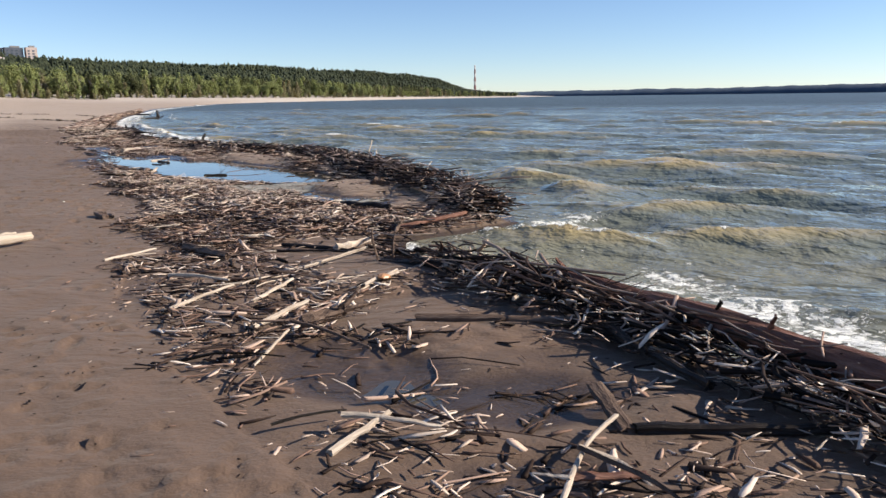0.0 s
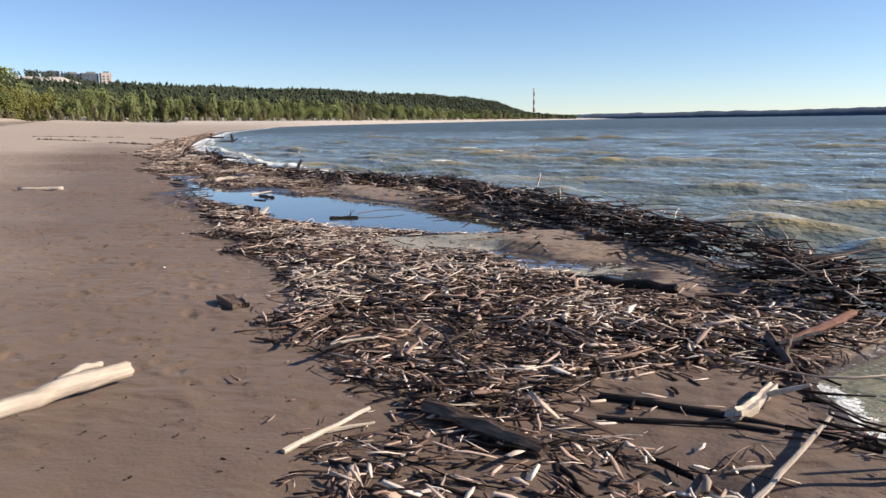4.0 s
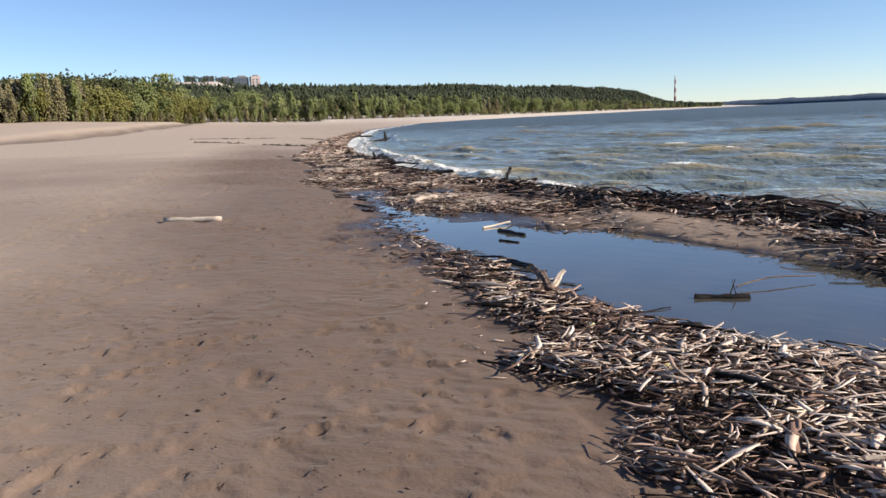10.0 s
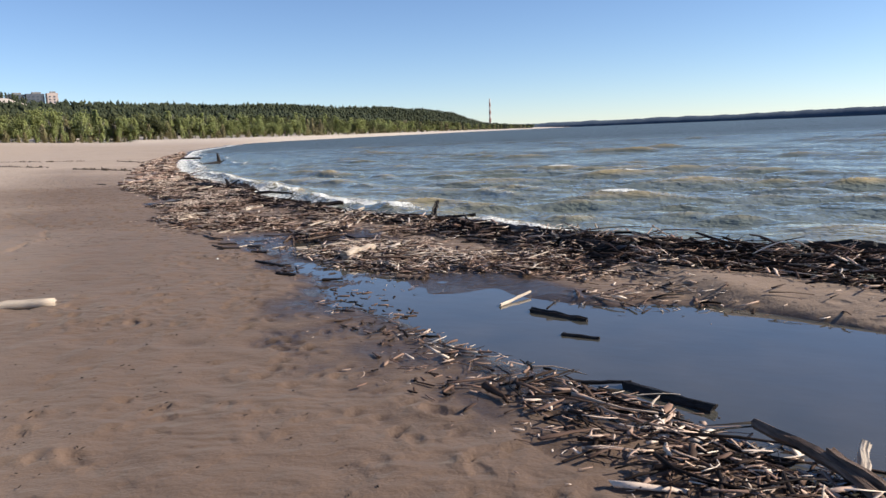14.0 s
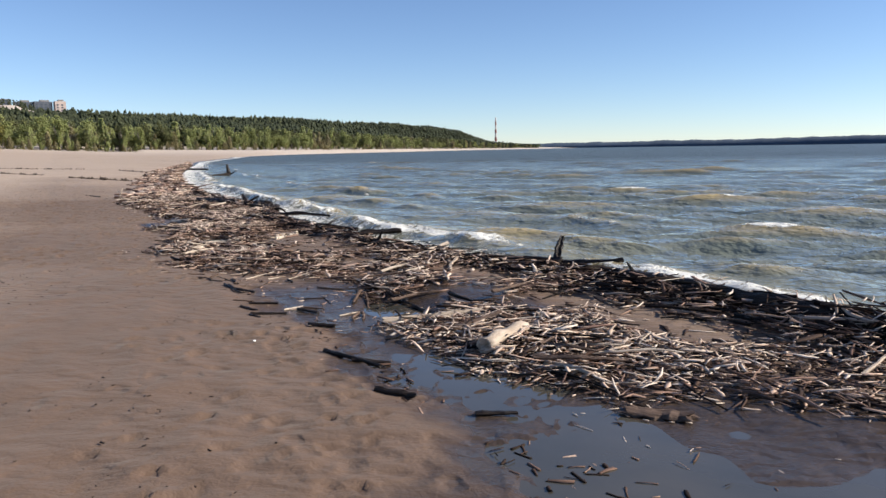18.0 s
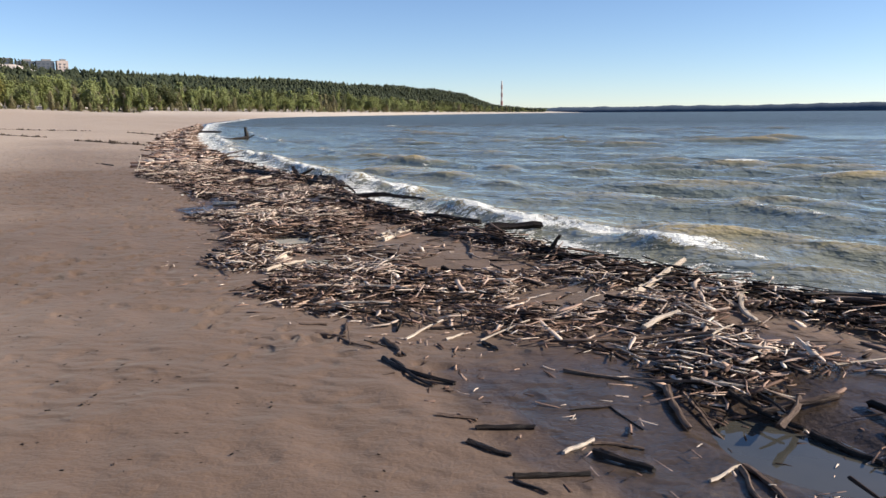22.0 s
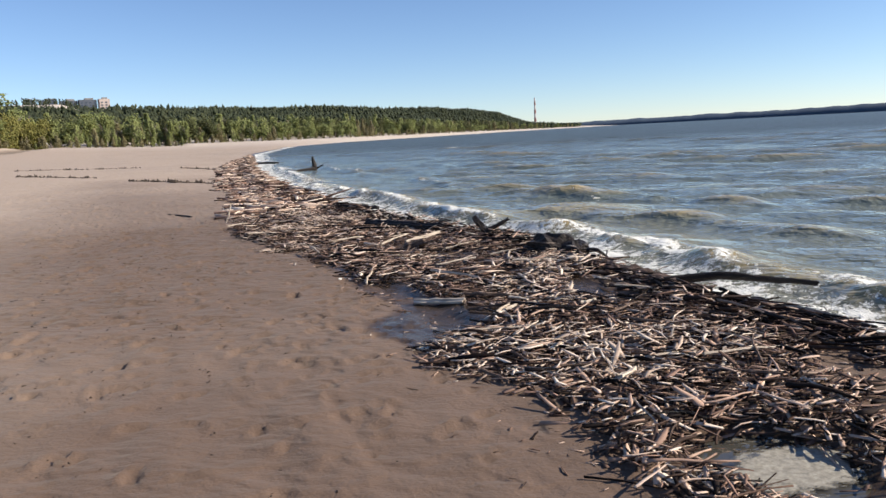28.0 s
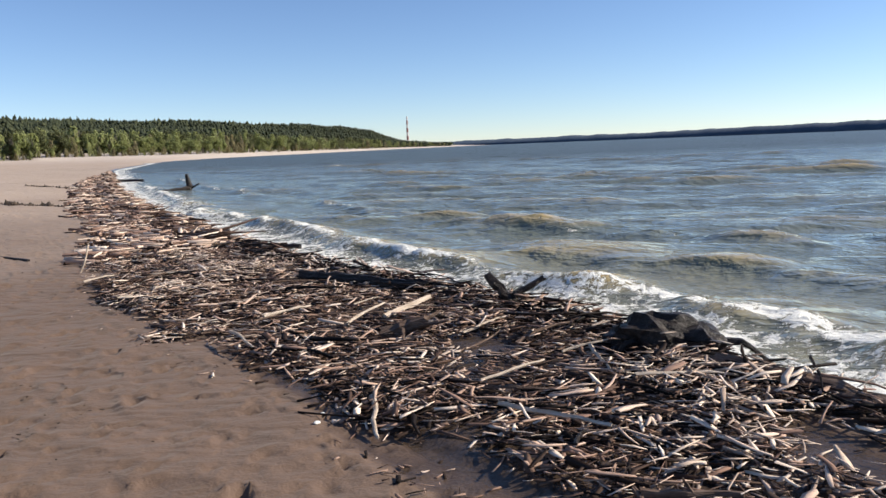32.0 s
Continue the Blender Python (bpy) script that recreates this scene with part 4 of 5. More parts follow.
def chimney():
    root = new("chimney")
    root.location = (1273, 2151.5, 0)
    RED, WHITE = plain("chimney_red", (0.20, 0.10, 0.09), (0.26, 0.13, 0.11), 0.3), plain("chimney_white", (0.45, 0.43, 0.42), (0.55, 0.53, 0.52), 0.3)
    for k in range(8):
        bm = bmesh.new()
        bmesh.ops.create_cone(bm, cap_ends=True, segments=20, radius1=4.6 - 0.32 * k, radius2=4.6 - 0.32 * (k + 1), depth=12.55)
        bmesh.ops.translate(bm, verts=bm.verts, vec=(0, 0, 6.28 + 12.55 * k))
        part("band", bm, (RED, WHITE)[k % 2], root)
    return tagged(root, "tall banded power station chimney", "chimney")


chimney()


def apartment_block(place, turn, wide, tall, deep, wall, label):
    root = new("apartment_building")
    root.matrix_basis = pose(*place, 0, 0, turn)
    bm = bmesh.new()
    bmesh.ops.create_cube(bm, size=1)
    bmesh.ops.scale(bm, verts=bm.verts, vec=(wide, deep, tall + 20))
    bmesh.ops.translate(bm, verts=bm.verts, vec=(0, 0, tall / 2 - 10))
    part("wall", bm, wall, root)
    bm = bmesh.new()
    bmesh.ops.create_cube(bm, size=1)
    bmesh.ops.scale(bm, verts=bm.verts, vec=(wide * 0.5, deep * 0.5, 4))
    bmesh.ops.translate(bm, verts=bm.verts, vec=(wide * 0.1, 0, tall + 1.8))
    part("roof", bm, ROOF, root)
    for i in range(max(2, int(wide / 9))):
        for j in range(max(2, int(tall / 6))):
            bm = bmesh.new()
            bmesh.ops.create_cube(bm, size=1)
            bmesh.ops.scale(bm, verts=bm.verts, vec=(4.2, 0.6, 3.2))
            bmesh.ops.translate(bm, verts=bm.verts, vec=(-wide / 2 + 5 + i * 9, -deep / 2 - 0.2, 4 + j * 6))
            part("window", bm, PANE, root)
    return tagged(root, label, "building")


ROOF = plain("flat_roof", (0.16, 0.15, 0.15), (0.22, 0.21, 0.21), 0.2)
PANE = Mat("window_glass", 0.15).done((0.05, 0.06, 0.08))
# sun and shade are in the wall colours: end block pale, the others dark
PINK = plain("pale_sunlit_wall", (0.33, 0.27, 0.25), (0.42, 0.35, 0.32), 0.2)
GREY = plain("grey_shaded_wall", (0.045, 0.055, 0.075), (0.07, 0.082, 0.105), 0.2)
for dx, wide, top, wall in [(-150, 20, 116, GREY), (-112, 34, 113, GREY), (-72, 34, 117, GREY), (-34, 36, 118, GREY), (0, 22, 119, PINK)]:
    base = float(ground_z(21 + dx, 1945.0, False))
    apartment_block((21 + dx, 1945, base), 12, wide, max(top - base, 10), 18, wall, "multi-storey block on the wooded ridge")


# ---- single logs and pieces ----


def wood_object(name, a, b, c, rough=0.7, relief=0.02):
    """Weathered wood with its grain along the piece."""
    m = Mat(name, rough)
    m.b.inputs["Specular IOR Level"].default_value = 0.2
    tc = m.t.nodes.new("ShaderNodeTexCoord")
    info = m.t.nodes.new("ShaderNodeObjectInfo")
    grain = m.noise(30, 5, vector=tc.outputs["Object"], rough=0.7, stretch=(0.12, 1.0, 1.0))
    blot = m.noise(5, 4, vector=tc.outputs["Object"])
    col = m.ramp(grain, [(0.30, a), (0.52, b), (0.75, c)])
    col = m.mix(m.ramp(blot, [(0.5, 0.0), (0.75, 0.55)]), col, a)
    col = m.mix(m.math("MULTIPLY", info.outputs["Random"], 0.35), col, a)
    return m.done(col, None, m.bump(grain, 1.0, relief))


PALE = wood_object("bleached_wood", (0.36, 0.28, 0.21), (0.58, 0.475, 0.375), (0.76, 0.65, 0.54), 0.75, 0.010)
BROWN = wood_object("brown_wood", (0.05, 0.032, 0.024), (0.16, 0.105, 0.076), (0.30, 0.215, 0.165))
BLACK = wood_object("wet_black_wood", (0.010, 0.008, 0.007), (0.026, 0.019, 0.015), (0.070, 0.052, 0.042), 0.42)
RED = wood_object("reddish_bark", (0.09, 0.040, 0.028), (0.20, 0.095, 0.065), (0.32, 0.18, 0.13))
SCRAP_ORANGE = plain("orange_plastic", (0.42, 0.20, 0.09), (0.52, 0.28, 0.14), 20, 0.4)
SCRAP_WHITE = plain("white_plastic", (0.70, 0.68, 0.62), (0.80, 0.78, 0.72), 20, 0.4)
SCRAP_YELLOW = plain("yellow_plastic", (0.46, 0.38, 0.20), (0.58, 0.49, 0.28), 20, 0.4)


def limb(points, r0, r1, sides=10, rings=14, flat=1.0, seed=0, hollow=0.0, knobs=1.0):
    """One crooked, knobbly limb through the points, as a bmesh."""
    g = np.random.default_rng(seed + 500)
    p = np.array(points, float)
    t = np.r_[0, np.cumsum(np.linalg.norm(np.diff(p, axis=0), axis=1))]
    size = t[-1]
    u = np.linspace(0, size, rings)
    mid = np.stack([np.interp(u, t, p[:, k]) for k in range(3)], -1)
    if len(p) > 2:
        for _ in range(3):
            mid[1:-1] = (mid[:-2] + 2 * mid[1:-1] + mid[2:]) / 4
    mid[1:-1] += g.normal(0, 0.12 * min(r0, 0.06), (rings - 2, 3))
    way = np.gradient(mid, axis=0)
    way /= np.linalg.norm(way, axis=1, keepdims=True) + 1e-9
    ref = np.array((0, 0, 1.0)) if abs(way[rings // 2][2]) < 0.8 else np.array((1.0, 0, 0))
    side = np.cross(way, ref)
    side /= np.linalg.norm(side, axis=1, keepdims=True) + 1e-9
    up = np.cross(side, way)
    bm = bmesh.new()
    ridge = 1 + g.normal(0, 0.16 * knobs, sides)
    rows = []
    for k in range(rings):
        r = (r0 + (r1 - r0) * k / (rings - 1)) * (1 + g.normal(0, 0.07))
        a = np.arange(sides) / sides * 2 * math.pi + 0.03 * k
        rad = r * ridge * (1 + g.normal(0, 0.05, sides))
        ring = mid[k] + side[k] * (rad * np.cos(a))[:, None] + up[k] * (rad * np.sin(a) * flat)[:, None]
        if k in (0, rings - 1):
            ring += way[k] * (g.random(sides) * r * (0.9 if k else -0.9))[:, None]
        rows.append([bm.verts.new(v) for v in ring])
    for k in range(rings - 1):
        for j in range(sides):
            bm.faces.new((rows[k][j], rows[k][(j + 1) % sides], rows[k + 1][(j + 1) % sides], rows[k + 1][j]))
    for k, flip in ((0, 1), (rings - 1, 0)):
        ring = rows[k]
        if hollow:
            core = mid[k] + way[k] * (-1 if k else 1) * r0 * 1.5
            inn = [bm.verts.new(mid[k] * (1 - hollow) + np.array(v.co) * hollow) for v in ring]
            deep = bm.verts.new(core)
            for j in range(sides):
                q = (ring[j], ring[(j + 1) % sides], inn[(j + 1) % sides], inn[j])
                bm.faces.new(tuple(reversed(q)) if flip else q)
                q = (inn[j], inn[(j + 1) % sides], deep)
                bm.faces.new(tuple(reversed(q)) if flip else q)
        else:
            tip = bm.verts.new(mid[k] + way[k] * r0 * (0.25 if k else -0.25))
            for j in range(sides):
                q = (ring[j], ring[(j + 1) % sides], tip)
                bm.faces.new(tuple(reversed(q)) if flip else q)
    bmesh.ops.recalc_face_normals(bm, faces=bm.faces)
    return bm


def rest(x, y, r, z):
    return float(ground_z(x, y)) + r * 0.8 if z is None else z


COUNT = [0]


def log(name, points, r0, r1, material, label, category="driftwood", branches=(), flat=1.0, hollow=0.0, group="", knobs=1.0):
    """A log through points (x, y, z or None to lie on the sand). branches: (points, r0, r1) parts."""
    COUNT[0] += 1
    pts = [Vector((x, y, rest(x, y, r0 * flat, z))) for x, y, z in points]
    way = pts[-1] - pts[0]
    m = Matrix.Translation(pts[0]) @ Matrix.Rotation(math.atan2(way.y, way.x), 4, "Z")
    inv = m.inverted()
    long = way.length
    sides, rings = (8, 8) if r0 < 0.03 else (12, max(8, min(26, int(long / 0.09))))
    trunk = limb([inv @ q for q in pts], r0, r1, sides, rings, flat, COUNT[0], hollow, knobs)
    if not branches:
        ob = part(name, trunk, material, smooth=knobs < 1)
        ob.matrix_basis = m
    else:
        ob = new(name)
        ob.matrix_basis = m
        part("trunk", trunk, material, ob, smooth=knobs < 1)
        for n, (bp, b0, b1) in enumerate(branches):
            part("branch", limb([inv @ Vector(q) for q in bp], b0, b1, 7, 8, 1.0, COUNT[0] * 7 + n, 0.0, knobs), material, ob, smooth=knobs < 1)
    return tagged(ob, label, category, group)


G = None
# beside the water where the walk begins
log("driftwood_log", [(3.35, 4.40, 0.22), (3.38, 3.0, 0.24), (3.32, 1.6, 0.23), (3.2, -0.6, 0.2)], 0.070, 0.09, RED, "long reddish-brown log at the water's edge, half buried in sticks",
    branches=[([(3.35, 4.3, 0.25), (3.30, 4.42, 0.36)], 0.02, 0.01), ([(3.34, 2.6, 0.3), (3.25, 2.5, 0.42)], 0.015, 0.006)])
log("driftwood_log", [(2.75, 6.25, 0.05), (3.2, 5.4, 0.12), (3.6, 4.5, 0.12)], 0.05, 0.06, BLACK, "long dark wet log lying along the waterline")
log("driftwood_log", [(3.45, 4.6, 0.12), (3.0, 3.4, 0.1), (2.9, 2.6, 0.08)], 0.045, 0.03, BLACK, "dark wet log under a heap of sticks")
log("driftwood_plank", [(2.28, 2.42, 0.05), (2.62, 2.2, 0.055), (3.05, 1.95, 0.07)], 0.030, 0.026, BLACK, "dark wet split plank on sandy ground", flat=0.9)
log("driftwood_slab", [(2.35, 2.80, 0.11), (2.24, 2.45, 0.05)], 0.038, 0.034, BROWN, "split grey-brown slab of wood on sticks", flat=0.5)
log("driftwood_branch", [(1.60, 2.08, 0.05), (1.95, 2.38, 0.10), (2.20, 2.48, 0.11)], 0.013, 0.009, PALE, "curved bleached branch on a heap of sticks",
    branches=[([(1.85, 2.3, 0.12), (2.0, 2.2, 0.06), (1.98, 2.0, 0.04)], 0.012, 0.006), ([(1.7, 2.17, 0.08), (1.62, 2.3, 0.06)], 0.01, 0.005)])
log("driftwood_plank", [(1.72, 2.20, 0.06), (2.0, 2.08, 0.06)], 0.028, 0.028, RED, "small reddish plank on wet sticks", flat=0.4)
for k, (a, b, r) in enumerate([((0.70, 5.60), (1.28, 5.88), 0.015), ((1.18, 4.88), (1.62, 5.1), 0.022), ((2.0, 5.3), (2.6, 5.7), 0.016), ((2.75, 4.5), (3.1, 4.95), 0.016), ((1.0, 4.2), (1.3, 4.5), 0.014),
                               ((1.0, 2.9), (1.32, 3.02), 0.020), ((1.35, 5.55), (1.75, 5.85), 0.016)] ):
    log("driftwood_stick", [(*a, None), ((a[0] + b[0]) / 2 + 0.02, (a[1] + b[1]) / 2, 0.09), (*b, 0.11)], r, r * 0.7, PALE, "bleached stick lying across dark driftwood", group="single driftwood sticks")
log("driftwood_post", [(2.72, 6.28, 0.0), (2.66, 6.33, 0.18), (2.64, 6.30, 0.36)], 0.016, 0.012, BROWN, "upright stick leaning in the sand")
log("driftwood_post", [(2.80, 6.22, 0.0), (2.84, 6.28, 0.24)], 0.014, 0.008, BROWN, "upright stick leaning in the sand")
log("driftwood_log", [(1.50, 4.78, None), (1.80, 4.85, 0.08)], 0.045, 0.035, BROWN, "short brown stump with roots on sand", branches=[([(1.8, 4.85, 0.1), (1.98, 4.98, 0.2)], 0.02, 0.006), ([(1.8, 4.82, 0.1), (2.02, 4.78, 0.12)], 0.02, 0.006), ([(1.75, 4.8, 0.12), (1.85, 4.72, 0.24)], 0.015, 0.005)])
log("driftwood_log", [(2.15, 4.4, None), (3.1, 3.75, 0.10)], 0.026, 0.022, BROWN, "brown log half covered by thin sticks")
log("driftwood_log", [(-1.75, 8.32, None), (-1.1, 8.48, 0.140), (-0.66, 8.60, 0.140), (-0.38, 8.80, 0.155), (-0.12, 8.92, 0.160)], 0.052, 0.050, PALE, "smooth white bleached log on brown sand", branches=[([(-0.44, 8.84, 0.175), (-0.33, 8.96, 0.195), (-0.24, 8.99, 0.19)], 0.026, 0.020), ([(-0.72, 8.55, 0.17), (-0.74, 8.53, 0.20)], 0.015, 0.01)], knobs=0.35)
log("driftwood_branch", [(3.69, 7.96, 0.11), (3.46, 7.60, 0.08), (3.28, 7.26, 0.0)], 0.028, 0.018, BROWN, "forked brown limb reaching into the water", branches=[([(3.5, 7.66, 0.09), (3.64, 7.74, 0.18)], 0.016, 0.008), ([(3.42, 7.54, 0.08), (3.24, 7.58, 0.04)], 0.018, 0.008)])
log("driftwood_log", [(3.45, 7.80, 0.05), (4.0, 7.93, 0.09), (4.65, 8.10, 0.12)], 0.034, 0.028, RED, "pinkish bare log lying in shallow water", knobs=0.6)
log("driftwood_log", [(2.62, 7.16, None), (2.85, 7.25, 0.05), (3.05, 7.34, 0.07)], 0.040, 0.034, PALE, "short pale log end on wet sand", branches=[([(2.95, 7.25, 0.08), (3.05, 7.1, 0.16)], 0.02, 0.012)])
log("driftwood_stick", [(2.05, 6.48, 0.05), (2.48, 6.66, 0.08), (2.92, 6.86, 0.11)], 0.014, 0.011, PALE, "straight bleached stick above wet sand", group="single driftwood sticks")
log("driftwood_log", [(1.28, 7.85, None), (1.52, 7.18, 0.08)], 0.048, 0.034, BROWN, "thick grey-brown log at the edge of the mat")
log("driftwood_log", [(2.22, 7.72, None), (2.61, 7.19, 0.04), (2.98, 6.64, None)], 0.018, 0.014, BLACK, "dark wet log on sand")
log("driftwood_stick", [(0.5, 7.7, None), (1.0, 8.0, 0.07)], 0.014, 0.010, PALE, "pale forked stick on sand", branches=[([(0.75, 7.86, 0.05), (0.98, 7.86, 0.05)], 0.01, 0.005)], group="single driftwood sticks")


def wood_block():
    """A weathered block with a sawn notch."""
    root = new("wood_block")
    root.matrix_basis = pose(0.735, 10.72, float(ground_z(0.735, 10.72, False)) + 0.0, 3, -4, 104)
    for dx, dy, dz, sx, sy, sz, mat in [(0, 0.03, 0.030, 0.34, 0.085, 0.055, BROWN), (-0.07, -0.05, 0.022, 0.19, 0.065, 0.042, BLACK), (0.11, -0.045, 0.018, 0.11, 0.07, 0.036, BROWN)]:
        bm = bmesh.new()
        bmesh.ops.create_cube(bm, size=1)
        bmesh.ops.scale(bm, verts=bm.verts, vec=(sx, sy, sz))
        bmesh.ops.subdivide_edges(bm, edges=bm.edges, cuts=4, use_grid_fill=True)
        for v in bm.verts:
            v.co += Vector(noise.noise_vector(v.co * 14)) * 0.018
        bmesh.ops.translate(bm, verts=bm.verts, vec=(dx, dy, dz))
        part("split_side", bm, mat, root)
    return tagged(root, "weathered notched block of wood on bare sand", "driftwood")

def piece(x0, y0, x1, y1, r, material, label):
    """A single piece of wood, a little crooked, lying on the sand or the mat."""
    g = np.random.default_rng(int(x0 * 1000 + y0 * 77))
    r = r * 0.72
    n = 5
    pts, run = [], math.hypot(x1 - x0, y1 - y0)
    for k in range(n):
        f = k / (n - 1)
        off = 0.06 * run * g.normal() * math.sin(f * math.pi)
        x, y = x0 + (x1 - x0) * f - off * (y1 - y0) / run, y0 + (y1 - y0) * f + off * (x1 - x0) / run
        heap_z = 0.085 * float(cover(np.array([x]), np.array([y]))[0])
        pts.append((x, y, float(ground_z(x, y)) + r * 0.8 + heap_z))
    twigs = []
    if g.random() < 0.4 and run > 0.3:
        a = Vector(pts[2])
        b = a + Vector((g.normal() * 0.08, g.normal() * 0.08, 0.05 + 0.04 * g.random()))
        twigs = [([tuple(a), tuple(b)], r * 0.5, r * 0.25)]
    name = "driftwood_stick" if r < 0.02 else "driftwood_log"
    log(name, pts, r, r * g.uniform(0.6, 0.95), material, label, branches=twigs, flat=0.85, group="single driftwood sticks" if r < 0.02 else "")


wood_block()
# round the pool
log("driftwood_plank", [(3.3, 10.2, 0.05), (3.72, 10.22, 0.06)], 0.032, 0.028, PALE, "white bare plank beside a puddle", flat=0.5)
log("driftwood_log", [(3.7, 10.32, 0.04), (4.25, 9.5, 0.06)], 0.05, 0.04, BLACK, "dark wet log on a sand flat")
log("driftwood_log", [(3.12, 16.28, -0.008), (3.52, 16.12, -0.004)], 0.024, 0.020, BLACK, "dark log floating in the still pool", branches=[([(3.4, 16.2, 0.02), (3.55, 16.35, 0.10)], 0.008, 0.004), ([(3.42, 16.15, 0.02), (3.45, 16.25, 0.12)], 0.006, 0.003)])
log("driftwood_stick", [(3.6, 16.4, 0.02), (4.0, 16.5, 0.06), (4.45, 16.45, 0.03)], 0.008, 0.005, BROWN, "thin pale twig lying in the pool", group="single driftwood sticks")
log("driftwood_log", [(6.85, 20.95, 0.10), (7.25, 20.45, 0.14), (7.65, 19.95, 0.06)], 0.11, 0.075, BLACK, "curved black trunk at the water's edge")
log("driftwood_branch", [(5.9, 17.5, 0.15), (6.3, 17.75, 0.34), (6.75, 17.2, 0.16)], 0.04, 0.03, BLACK, "arched black branch on the dark heap")
log("driftwood_branch", [(5.46, 21.36, 0.40), (5.58, 20.7, 0.26), (5.68, 20.1, 0.10)], 0.014, 0.026, BLACK, "long bare branch standing out of the heap")
log("driftwood_log", [(4.9, 15.7, 0.02), (5.2, 15.1, 0.05), (5.15, 14.3, 0.04)], 0.03, 0.02, BROWN, "crooked brown limb at the pool's edge", branches=[([(5.1, 15.2, 0.05), (4.8, 14.9, 0.08)], 0.016, 0.006), ([(5.0, 15.5, 0.03), (4.6, 15.6, 0.05)], 0.014, 0.005)])
log("driftwood_stick", [(6.45, 15.5, 0.3), (6.6, 15.6, 0.62)], 0.016, 0.009, PALE, "pale stick standing in the dark heap", group="single driftwood sticks")
log("driftwood_stick", [(6.1, 14.2, 0.3), (6.12, 14.25, 0.5)], 0.014, 0.009, PALE, "pale stick standing in the dark heap", group="single driftwood sticks")
log("driftwood_log", [(5.5, 10.5, 0.12), (5.75, 11.4, 0.2), (6.0, 12.6, 0.25)], 0.06, 0.05, BLACK, "thick black log in the dark heap")
log("driftwood_stump", [(5.05, 11.9, None), (5.25, 11.75, 0.10)], 0.07, 0.05, BROWN, "grey root lump on the sand bar", branches=[([(5.2, 11.8, 0.1), (5.4, 11.8, 0.05)], 0.02, 0.01)])
log("driftwood_log", [(2.22, 17.75, 0.06), (2.1, 17.2, 0.10), (1.88, 16.75, 0.05)], 0.028, 0.034, BROWN, "grey-brown bent log at the pool's edge")
log("driftwood_log", [(2.12, 17.25, 0.10), (2.0, 16.78, 0.06)], 0.032, 0.028, BROWN, "grey-brown bent log at the pool's edge")
log("driftwood_stump", [(2.15, 17.1, 0.0), (2.32, 17.22, 0.12)], 0.03, 0.022, PALE, "broken pale branch end standing in the pool")
log("driftwood_log", [(2.2, 18.72, -0.01), (2.32, 18.15, -0.005)], 0.038, 0.034, BLACK, "dark log lying in the pool")
log("driftwood_stick", [(1.98, 18.9, 0.01), (2.22, 18.72, 0.02)], 0.014, 0.010, BLACK, "dark wet stick in the pool", group="single driftwood sticks")
log("driftwood_stick", [(2.72, 21.1, 0.0), (3.2, 21.32, 0.03)], 0.014, 0.010, PALE, "pale stick floating in the pool", group="single driftwood sticks")
log("driftwood_branch", [(2.85, 20.75, -0.005), (3.02, 20.2, 0.0)], 0.030, 0.018, BLACK, "dark branch lying in the pool", branches=[([(2.9, 20.6, 0.04), (3.1, 20.7, 0.08)], 0.01, 0.005)])
log("driftwood_stick", [(2.6, 19.95, -0.01), (2.75, 19.7, -0.008)], 0.022, 0.015, BLACK, "dark wet stick in the pool", group="single driftwood sticks")
log("driftwood_log", [(1.75, 14.9, 0.06), (2.3, 14.2, 0.07)], 0.022, 0.018, BROWN, "brown log on the driftwood mat")
log("driftwood_log", [(1.5, 12.6, 0.07), (2.1, 12.2, 0.08)], 0.022, 0.018, BROWN, "brown log on the driftwood mat")
log("driftwood_log", [(1.75, 10.2, 0.10), (1.95, 9.75, 0.06)], 0.030, 0.024, BROWN, "short dark log lying on the mat")
log("driftwood_log", [(2.0, 11.0, 0.12), (2.12, 10.45, 0.08)], 0.028, 0.024, BROWN, "short dark log lying on the mat")
log("driftwood_log", [(2.4, 10.75, 0.10), (2.5, 10.35, 0.08)], 0.024, 0.022, PALE, "pale round log end on the mat")
log("driftwood_log", [(-1.86, 23.55, None), (-1.4, 23.4, None), (-1.0, 23.25, None)], 0.040, 0.045, PALE, "bleached log lying alone on dry sand", knobs=0.35)
# the wide mat in the middle
log("hollow_log", [(2.40, 24.42, 0.09), (2.86, 24.66, 0.12)], 0.054, 0.050, PALE, "short white hollow log at the edge of the mat", hollow=0.62, knobs=0.4)
log("driftwood_stump", [(5.25, 27.55, 0.05), (5.30, 27.62, 0.20), (5.42, 27.68, 0.36)], 0.055, 0.038, BLACK, "black stump standing at the water's edge", branches=[([(5.3, 27.5, 0.08), (5.55, 27.2, 0.10), (5.78, 26.95, 0.14)], 0.036, 0.03), ([(5.25, 27.5, 0.1), (4.9, 28.0, 0.1)], 0.05, 0.02)])
log("driftwood_log", [(5.05, 26.4, 0.10), (5.05, 25.2, 0.16), (5.0, 23.4, 0.16), (4.95, 22.0, 0.14)], 0.09, 0.10, BLACK, "long black log along the water's edge", branches=[([(5.05, 25.9, 0.2), (5.0, 25.95, 0.3)], 0.02, 0.008)])
log("driftwood_plank", [(2.55, 23.02, None), (2.74, 22.78, None)], 0.07, 0.07, BROWN, "brown board lying on wet sand", flat=0.3)
log("driftwood_log", [(2.15, 25.72, 0.03), (2.95, 25.5, 0.08)], 0.032, 0.026, PALE, "long pale log across a puddle")
log("driftwood_log", [(2.3, 25.1, 0.02), (3.0, 25.25, 0.09)], 0.026, 0.03, BROWN, "brown log in the driftwood mat")
